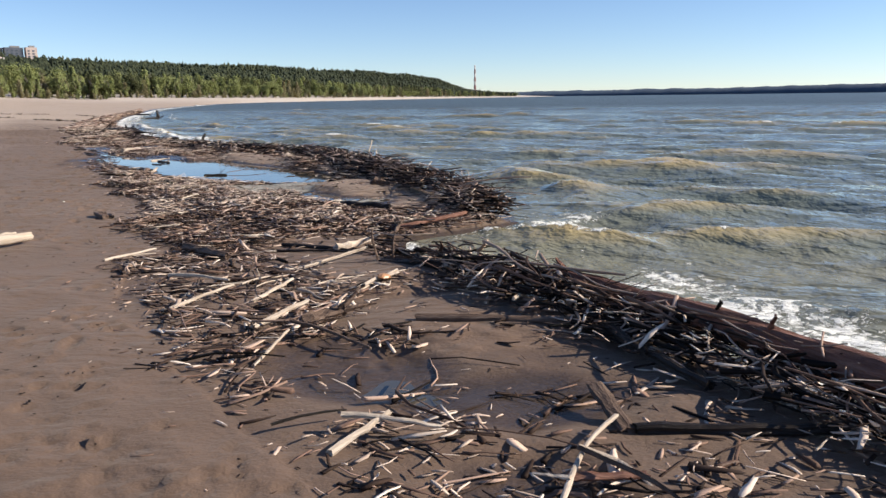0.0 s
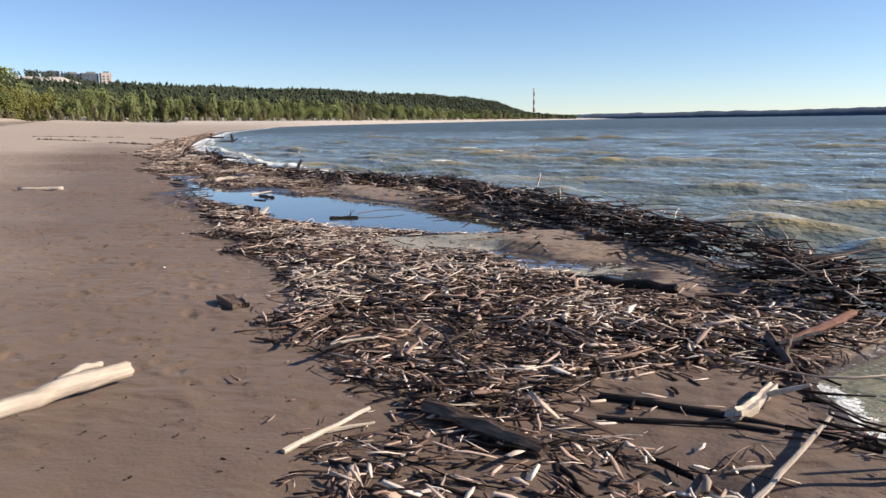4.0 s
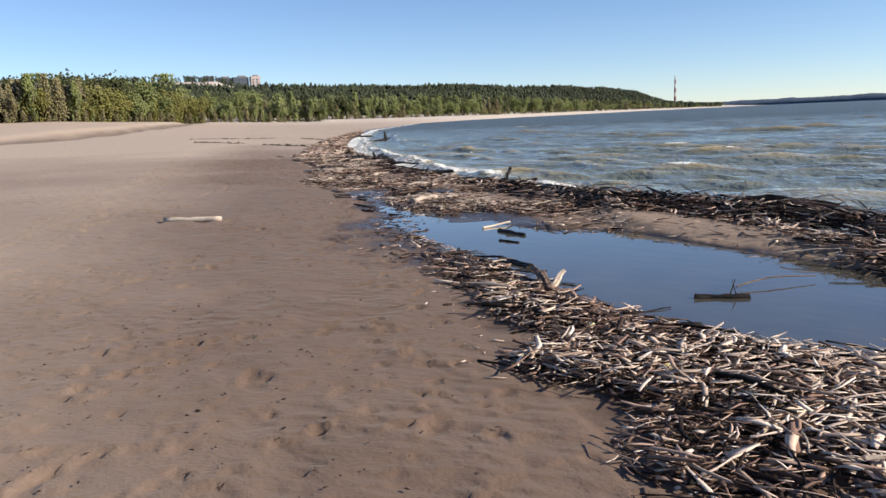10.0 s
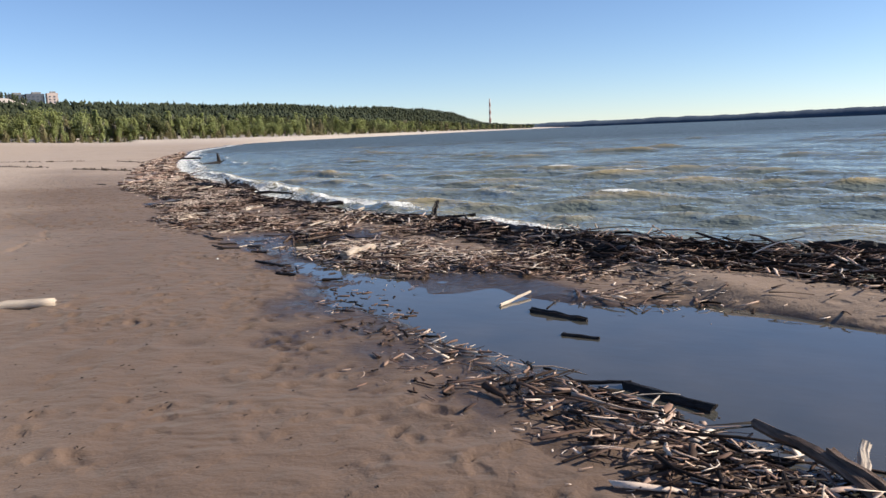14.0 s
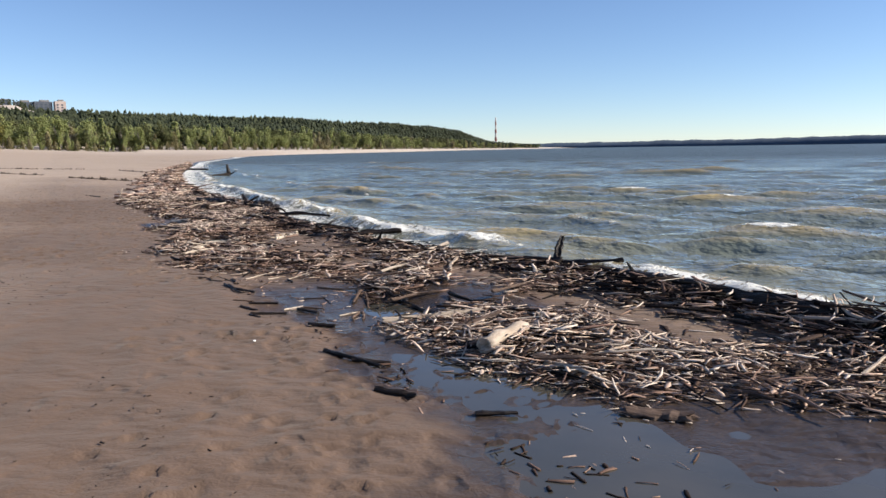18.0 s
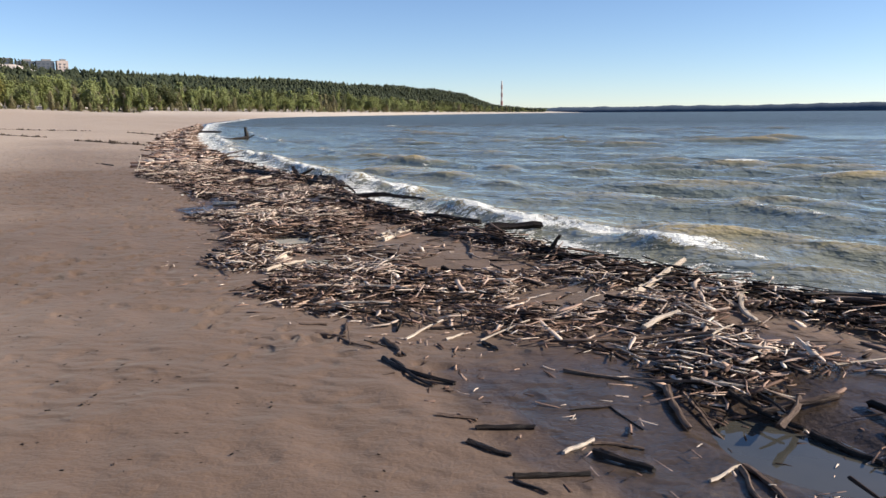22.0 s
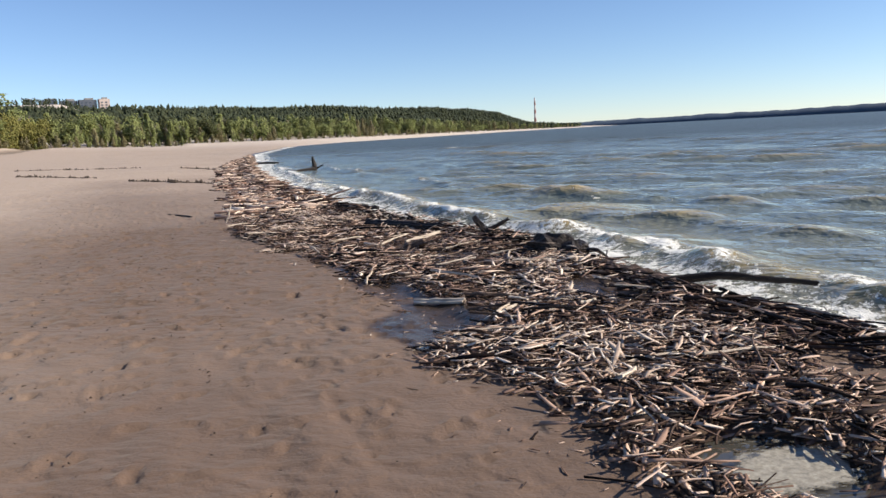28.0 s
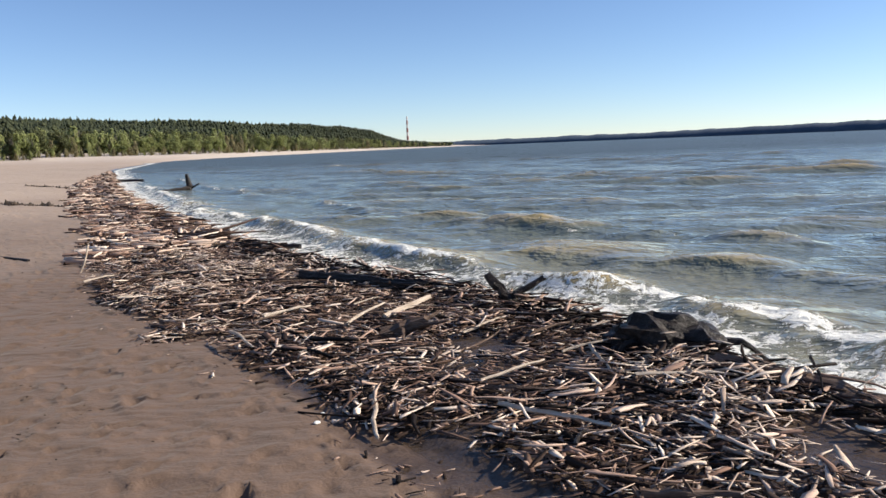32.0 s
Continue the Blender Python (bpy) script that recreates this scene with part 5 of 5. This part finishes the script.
for k, (a, b, r) in enumerate([((1.38, 24.02), (1.55, 23.82), 0.022), ((1.38, 25.02), (1.62, 24.55), 0.020), ((1.5, 24.75), (1.72, 24.6), 0.018), ((1.55, 25.95), (1.72, 25.8), 0.020), ((1.2, 26.6), (1.5, 26.5), 0.013), ((1.75, 23.4), (1.95, 23.3), 0.016), ((1.3, 27.1), (1.55, 27.0), 0.014)]):
    log("driftwood_stick", [(*a, None), (*b, None)], r, r * 0.8, BLACK, "dark wet stick on wet sand", group="single driftwood sticks")
log("driftwood_stick", [(1.28, 28.2, None), (1.3, 27.95, None), (1.48, 27.68, None)], 0.015, 0.011, BLACK, "curved dark stick on wet sand", group="single driftwood sticks")
log("driftwood_stick", [(3.7, 28.8, 0.06), (4.1, 28.95, 0.14), (4.5, 29.1, 0.22)], 0.030, 0.018, PALE, "bleached branch slanting out of the mat", group="single driftwood sticks")
log("driftwood_log", [(3.4, 32.55, 0.06), (3.75, 31.5, 0.10), (4.0, 30.3, 0.10)], 0.05, 0.065, BLACK, "dark log on a sand bar", branches=[([(3.98, 30.4, 0.15), (4.02, 30.3, 0.3)], 0.025, 0.014)])
log("driftwood_log", [(4.66, 32.85, 0.0), (5.28, 32.52, 0.03)], 0.055, 0.045, BLACK, "black log washed by the waves")
log("driftwood_log", [(4.0, 35.1, 0.08), (4.1, 34.2, 0.06)], 0.075, 0.06, BLACK, "thick black log at the waterline")
log("driftwood_log", [(3.6, 33.5, 0.05), (4.2, 33.72, 0.10), (4.62, 33.0, 0.06)], 0.04, 0.03, BLACK, "crooked black limb on the sand bar", branches=[([(4.2, 33.6, 0.1), (4.5, 33.75, 0.2)], 0.025, 0.012)])
log("driftwood_branch", [(3.75, 36.3, 0.10), (4.3, 35.8, 0.20), (4.85, 35.25, 0.14)], 0.045, 0.018, BLACK, "long black root branch over the surf", branches=[([(4.1, 36.0, 0.18), (4.4, 36.05, 0.12)], 0.025, 0.012)])
for k, (x, y, a) in enumerate([(3.0, 32.4, 50), (3.1, 32.5, 70), (3.22, 32.46, 60), (3.05, 32.3, 85), (2.95, 32.15, 40), (3.4, 32.75, 65)]):
    c, q = 0.11 * math.cos(radians(a)), 0.11 * math.sin(radians(a))
    log("driftwood_stick", [(x - c, y - q, None), (x + c, y + q, 0.10)], 0.024, 0.020, PALE, "short pale stick end on sand", group="single driftwood sticks")
log("driftwood_stick", [(2.2, 32.4, None), (2.95, 32.3, 0.07)], 0.012, 0.012, PALE, "long pale stick over the sand", group="single driftwood sticks")
log("driftwood_log", [(1.62, 31.72, 0.06), (1.42, 31.60, 0.05)], 0.036, 0.034, PALE, "short white log end on the mat")
# past the second rise
log("driftwood_post", [(4.25, 40.15, 0.08), (4.18, 40.5, 0.36)], 0.05, 0.04, BLACK, "leaning broken trunk in the heap", branches=[([(4.25, 40.2, 0.2), (4.5, 40.1, 0.34)], 0.035, 0.03)])
log("driftwood_log", [(4.05, 38.0, 0.08), (4.0, 37.0, 0.10), (3.9, 35.6, 0.08)], 0.075, 0.08, BROWN, "long brown log along the surf")
log("driftwood_log", [(3.45, 43.2, 0.12), (4.1, 41.5, 0.14)], 0.055, 0.045, BLACK, "dark log across the driftwood mat")
log("driftwood_log", [(3.2, 40.75, 0.08), (3.8, 40.95, 0.14)], 0.026, 0.02, PALE, "bleached pole on the mat")
log("driftwood_log", [(1.9, 37.2, None), (2.2, 36.8, None)], 0.03, 0.03, PALE, "pale log end at the mat's edge")
log("driftwood_stump", [(2.9, 40.2, 0.05), (3.15, 40.0, 0.16)], 0.07, 0.05, BROWN, "tangled brown root on the mat", branches=[([(3.1, 40.05, 0.15), (3.35, 40.05, 0.22)], 0.02, 0.008), ([(3.1, 40.0, 0.14), (3.2, 39.75, 0.2)], 0.02, 0.008), ([(3.0, 40.1, 0.12), (2.85, 39.85, 0.1)], 0.02, 0.008)])
log("forked_stick", [(1.48, 46.25, 0.05), (1.55, 46.2, 0.22), (1.60, 46.2, 0.42)], 0.016, 0.012, PALE, "white forked stick standing in sand", branches=[([(1.55, 46.2, 0.24), (1.44, 46.3, 0.36)], 0.01, 0.006)])
log("driftwood_stick", [(0.62, 48.95, None), (1.02, 48.2, None)], 0.022, 0.020, BLACK, "dark straight stick alone on sand", group="single driftwood sticks")
log("driftwood_stump", [(10.3, 73.0, -0.2), (10.3, 73.05, 0.25), (10.24, 73.1, 0.66)], 0.15, 0.07, BLACK, "black stump and trunk lying in the shallows", branches=[([(10.3, 73.0, 0.02), (9.4, 72.2, 0.0), (8.4, 71.5, 0.0)], 0.10, 0.05), ([(10.4, 73.0, 0.02), (10.7, 72.7, 0.22)], 0.05, 0.03)])
log("driftwood_log", [(10.6, 93.0, 0.02), (12.0, 90.8, 0.03)], 0.09, 0.07, BLACK, "black trunk far along the waterline")
log("driftwood_log", [(3.9, 47.0, 0.12), (4.6, 46.0, 0.1)], 0.05, 0.04, BLACK, "dark log at the far edge of the mat")


def root_mass(x, y, z, sx, sy, sz, seed):
    bm = bmesh.new()
    bmesh.ops.create_icosphere(bm, subdivisions=4, radius=1)
    for v in bm.verts:
        n = v.co.normalized()
        v.co *= 1 + 0.32 * noise.noise(n * 2.1 + Vector((seed, 0, 0))) + 0.16 * noise.noise(n * 6.0 + Vector((0, seed, 0))) + 0.07 * noise.noise(n * 17.0)
        v.co.x, v.co.y, v.co.z = v.co.x * sx, v.co.y * sy, max(v.co.z * sz, -0.12)
    root = new("root_stump")
    root.matrix_basis = pose(x, y, z, 0, 0, 25)
    part("root_crown", bm, BLACK, root)
    g = np.random.default_rng(seed)
    for k in range(7):
        a = g.random() * 6.28
        c, q = math.cos(a), math.sin(a)
        part("root", limb([(c * sx * 0.5, q * sy * 0.5, 0.0), (c * sx * 1.15, q * sy * 1.15, 0.05 + 0.08 * g.random()), (c * sx * 1.5, q * sy * 1.6, -0.05)], 0.045, 0.015, 7, 8, 1.0, seed * 10 + k), BLACK, root)
    return tagged(root, "black waterlogged root stump in the surf", "driftwood")


root_mass(4.25, 38.45, 0.06, 0.26, 0.44, 0.24, 5)


def scrap(name, x, y, sx, sy, sz, turn, material, label, category):
    bm = bmesh.new()
    bmesh.ops.create_icosphere(bm, subdivisions=2, radius=0.5)
    for v in bm.verts:
        v.co += Vector(noise.noise_vector(v.co * 5 + Vector((x, y, 0)))) * 0.10
        v.co.x, v.co.y, v.co.z = v.co.x * sx, v.co.y * sy, v.co.z * sz
    ob = part(name, bm, material)
    ob.matrix_basis = pose(x, y, float(ground_z(x, y, False)) + sz * 0.4 + 0.06 * float(cover(np.array(x), np.array(y))), 8, 5, turn)
    return tagged(ob, label, category)


scrap("plastic_scrap", 2.40, 5.5, 0.13, 0.09, 0.05, 20, SCRAP_ORANGE, "crumpled tan plastic scrap among sticks", "litter")
scrap("plastic_cup", 1.82, 14.5, 0.08, 0.05, 0.05, -10, SCRAP_YELLOW, "pale yellow plastic cup on the mat", "litter")
SCRAP_BLUE = plain("blue_plastic", (0.02, 0.07, 0.17), (0.05, 0.13, 0.27), 20, 0.35)
scrap("plastic_bag", 4.2, 34.5, 0.24, 0.12, 0.04, 40, SCRAP_BLUE, "crumpled blue plastic bag caught in driftwood", "litter")
scrap("plastic_bag", 3.7, 8.0, 0.12, 0.06, 0.025, 10, SCRAP_BLUE, "crumpled blue plastic bag caught in driftwood", "litter")
scrap("plastic_cup", 1.8, 15.5, 0.07, 0.05, 0.04, 30, SCRAP_YELLOW, "dull yellow plastic cup on the mat", "litter")
scrap("shell", 0.99, 25.57, 0.035, 0.025, 0.015, 30, SCRAP_WHITE, "small white shell on sand", "shell")
scrap("shell", 1.71, 38.86, 0.05, 0.035, 0.02, 70, SCRAP_WHITE, "small white shell on sand", "shell")
scrap("shell", 1.60, 38.7, 0.045, 0.03, 0.02, 10, SCRAP_WHITE, "small white shell on sand", "shell")
scrap("shell", 0.35, 12.6, 0.03, 0.02, 0.012, 10, SCRAP_WHITE, "small white shell on sand", "shell")

# single pieces lying along the way
piece(1.32, 28.17, 1.36, 27.71, 0.020, BLACK, "dark wet log lying beside a wet sand flat")
piece(1.45, 28.62, 1.43, 28.23, 0.016, BLACK, "soaked black stick lying beside a wet sand flat")
piece(1.20, 27.31, 1.35, 27.19, 0.014, BROWN, "grey-brown stick lying beside a wet sand flat")
piece(1.19, 26.98, 1.30, 26.80, 0.018, BLACK, "soaked black stick lying beside a wet sand flat")
piece(1.54, 26.74, 1.73, 26.78, 0.013, PALE, "bleached stick lying beside a wet sand flat")
piece(1.66, 26.67, 1.77, 26.43, 0.024, BLACK, "soaked black log lying beside a wet sand flat")
piece(1.71, 26.75, 1.89, 26.62, 0.011, BROWN, "grey-brown branch lying beside a wet sand flat")
piece(1.84, 27.10, 2.04, 27.04, 0.007, BLACK, "soaked black branch lying beside a wet sand flat")
piece(2.04, 27.04, 2.02, 26.77, 0.007, BLACK, "dark wet branch lying beside a wet sand flat")
piece(2.43, 27.06, 2.21, 26.67, 0.028, BROWN, "weathered brown log lying beside a wet sand flat")
piece(2.45, 26.96, 2.34, 26.57, 0.012, BROWN, "grey-brown stick lying beside a wet sand flat")
piece(2.14, 27.57, 2.56, 26.95, 0.018, BROWN, "weathered brown stick lying beside a wet sand flat")
piece(2.42, 27.97, 3.29, 27.49, 0.020, BROWN, "grey-brown log lying beside a wet sand flat")
piece(2.69, 26.66, 3.06, 26.53, 0.032, BROWN, "weathered brown log lying beside a wet sand flat")
piece(2.63, 26.82, 2.73, 26.46, 0.028, BLACK, "dark wet log lying beside a wet sand flat")
piece(2.73, 26.40, 2.74, 26.06, 0.028, BLACK, "soaked black log lying beside a wet sand flat")
piece(1.93, 26.26, 2.18, 26.31, 0.013, PALE, "bleached stick lying beside a wet sand flat")
piece(2.16, 26.29, 2.04, 25.97, 0.020, BROWN, "weathered brown log lying beside a wet sand flat")
piece(2.12, 26.28, 1.97, 26.01, 0.016, BROWN, "grey-brown stick lying beside a wet sand flat")
piece(1.18, 26.57, 1.24, 26.43, 0.014, BLACK, "soaked black stick lying beside a wet sand flat")
piece(3.02, 27.91, 3.38, 27.98, 0.030, PALE, "bleached log lying beside a wet sand flat")
piece(4.13, 28.12, 3.79, 27.66, 0.030, PALE, "pale bare log lying beside a wet sand flat")
piece(3.58, 28.82, 4.42, 29.08, 0.012, PALE, "bleached stick lying beside a wet sand flat")
piece(1.44, 28.55, 1.40, 28.26, 0.020, BROWN, "weathered brown log lying at the rim of the driftwood mat")
piece(1.09, 28.93, 1.24, 28.77, 0.016, BROWN, "grey-brown stick lying at the rim of the driftwood mat")
piece(1.20, 28.76, 1.30, 28.44, 0.013, BROWN, "weathered brown stick lying at the rim of the driftwood mat")
piece(1.37, 29.10, 1.26, 28.85, 0.018, BROWN, "grey-brown stick lying at the rim of the driftwood mat")
piece(1.05, 29.19, 1.22, 29.11, 0.012, BROWN, "weathered brown stick lying at the rim of the driftwood mat")
piece(1.59, 28.58, 1.98, 28.82, 0.013, PALE, "bleached stick lying at the rim of the driftwood mat")
piece(1.83, 28.46, 1.99, 28.52, 0.014, PALE, "pale bare stick lying at the rim of the driftwood mat")
piece(2.02, 28.34, 2.44, 28.41, 0.015, PALE, "bleached stick lying at the rim of the driftwood mat")
piece(2.01, 28.29, 2.01, 28.12, 0.020, BLACK, "soaked black log lying at the rim of the driftwood mat")
piece(1.59, 29.07, 1.63, 28.93, 0.020, BLACK, "dark wet log lying at the rim of the driftwood mat")
piece(1.77, 29.93, 2.17, 29.61, 0.015, PALE, "pale bare stick lying at the rim of the driftwood mat")
piece(3.61, 31.44, 3.28, 30.82, 0.018, BROWN, "grey-brown stick lying at the rim of the driftwood mat")
piece(2.82, 32.22, 3.42, 32.55, 0.018, PALE, "pale bare stick lying at the rim of the driftwood mat")
piece(2.67, 31.78, 2.86, 31.63, 0.016, PALE, "bleached stick lying at the rim of the driftwood mat")
piece(1.84, 28.72, 2.24, 28.54, 0.014, BLACK, "soaked black stick lying at the rim of the driftwood mat")
piece(1.99, 36.10, 2.43, 36.31, 0.022, PALE, "bleached log lying on the driftwood mat")
piece(1.63, 35.76, 2.19, 35.54, 0.016, PALE, "pale bare stick lying on the driftwood mat")
piece(2.00, 35.47, 2.28, 35.62, 0.015, PALE, "bleached stick lying on the driftwood mat")
piece(1.68, 35.21, 1.70, 34.77, 0.024, BROWN, "weathered brown log lying on the driftwood mat")
piece(1.22, 35.60, 1.59, 35.73, 0.011, PALE, "bleached branch lying on the driftwood mat")
piece(2.90, 35.51, 3.35, 35.70, 0.020, BROWN, "weathered brown log lying on the driftwood mat")
piece(1.96, 34.94, 2.29, 35.10, 0.015, PALE, "bleached stick lying on the driftwood mat")
piece(2.85, 35.32, 2.94, 35.00, 0.018, BROWN, "weathered brown stick lying on the driftwood mat")
piece(1.60, 34.62, 1.74, 34.50, 0.028, BLACK, "dark wet log lying on the driftwood mat")
piece(1.95, 34.16, 2.14, 34.27, 0.022, PALE, "pale bare log lying on the driftwood mat")
piece(1.42, 34.89, 1.45, 34.59, 0.018, BROWN, "grey-brown stick lying on the driftwood mat")
piece(1.81, 34.58, 2.41, 34.22, 0.013, BROWN, "weathered brown stick lying on the driftwood mat")
piece(2.28, 36.91, 2.60, 36.66, 0.028, BROWN, "grey-brown log lying on the driftwood mat")
piece(2.57, 36.59, 2.63, 36.38, 0.022, PALE, "pale bare log lying on the driftwood mat")
piece(2.12, 36.53, 2.58, 36.20, 0.020, BROWN, "grey-brown log lying on the driftwood mat")
piece(2.17, 36.11, 2.43, 36.23, 0.028, PALE, "pale bare log lying on the driftwood mat")
piece(1.95, 37.26, 2.06, 37.14, 0.012, PALE, "bleached stick lying on the driftwood mat")
piece(2.47, 36.27, 2.68, 36.23, 0.016, PALE, "pale bare stick lying on the driftwood mat")
piece(2.87, 35.90, 3.00, 35.89, 0.026, PALE, "bleached log lying on the driftwood mat")
piece(3.07, 39.43, 3.76, 39.67, 0.015, BROWN, "weathered brown stick lying on the driftwood mat")
piece(3.51, 39.26, 4.22, 39.33, 0.026, BROWN, "grey-brown log lying on the driftwood mat")
piece(2.28, 36.96, 2.15, 36.63, 0.018, BROWN, "weathered brown stick lying on the driftwood mat")
piece(1.91, 5.69, 2.35, 5.82, 0.015, PALE, "bleached stick lying on wet sand")
piece(1.39, 6.06, 1.84, 6.28, 0.013, PALE, "pale bare stick lying on wet sand")
piece(1.46, 5.88, 1.86, 6.20, 0.011, PALE, "bleached branch lying on wet sand")
piece(1.63, 6.67, 1.53, 6.16, 0.013, BROWN, "weathered brown stick lying on wet sand")
piece(1.25, 6.29, 1.52, 6.16, 0.022, BROWN, "grey-brown log lying on wet sand")
piece(2.60, 5.72, 2.98, 5.83, 0.008, PALE, "pale bare branch lying on wet sand")
piece(2.20, 5.43, 2.59, 5.64, 0.022, PALE, "bleached log lying on wet sand")
piece(1.18, 6.14, 1.44, 6.08, 0.010, PALE, "pale bare branch lying on wet sand")
piece(0.94, 5.99, 1.19, 6.15, 0.012, PALE, "bleached stick lying on wet sand")
piece(2.03, 7.47, 2.66, 6.93, 0.022, BLACK, "soaked black log lying on wet sand")
piece(2.92, 6.58, 2.97, 5.98, 0.035, BLACK, "dark wet log lying on wet sand")

# eroded ledges of dark matted sand across the upper beach
PEAT = plain("matted_dark_sand", (0.035, 0.025, 0.018), (0.085, 0.060, 0.044), 9, 0.95, 0.8, 0.02)
for x0, y0, x1, y1, n in [(0.4, 67.8, 4.0, 62.6, 260), (-5.4, 83.5, -0.9, 74.0, 240), (4.4, 87.0, 6.2, 81.0, 120), (-7, 100, 2, 92, 160)]:
    tt = rng.random(n)
    mid = np.stack([x0 + (x1 - x0) * tt, y0 + (y1 - y0) * tt + rng.normal(0, 0.12, n), np.zeros(n)], -1)
    mid[:, 2] = ground_z(mid[:, 0], mid[:, 1], False) + 0.02
    tagged(part("sand_ledge", blobs(mid, (0.035 + 0.07 * rng.random(n)) * np.clip(0.3 + 1.2 * np.abs(R1(tt * 30, tt * 0, 1.7)), 0.2, 1.2), n), PEAT), "low eroded ledge of dark matted sand", "ledge", kind="structure")

# sticks that lie singly on the mats, on a dozen shared shapes
shapes = []
for k in range(12):
    r = (0.020, 0.026, 0.034)[k % 3]
    bm = limb([(-0.5, 0, 0), (-0.15, 0.05 * math.sin(k), 0.02), (0.2, 0.06 * math.cos(k * 2), 0.03), (0.5, 0, 0)], r, r * 0.6, 8, 9, 0.8, 90 + k)
    me = bpy.data.meshes.new("driftwood_stick")
    bm.to_mesh(me)
    bm.free()
    me.materials.append((PALE, BROWN, PALE, BLACK)[k % 4])
    shapes.append(me)
SAY = ["bleached crooked stick on the driftwood mat", "brown crooked stick on the driftwood mat", "bleached crooked stick on the driftwood mat", "dark wet stick on the driftwood mat"]
xy = scatter(290, 0.5, 46, dry_side)
for k, (x, y) in enumerate(xy):
    j = int(rng.integers(0, 12))
    size = 0.22 + 0.45 * rng.random() ** 2
    ob = new("driftwood_stick", shapes[j])
    ob.matrix_basis = pose(x, y, float(ground_z(x, y, False)) + 0.05 + 0.06 * rng.random(), rng.normal(0, 8), rng.normal(0, 5), rng.normal(-24, 55)) @ Matrix.Diagonal((size, size, size, 1))
    tagged(ob, SAY[j % 4], "driftwood", "single driftwood sticks")
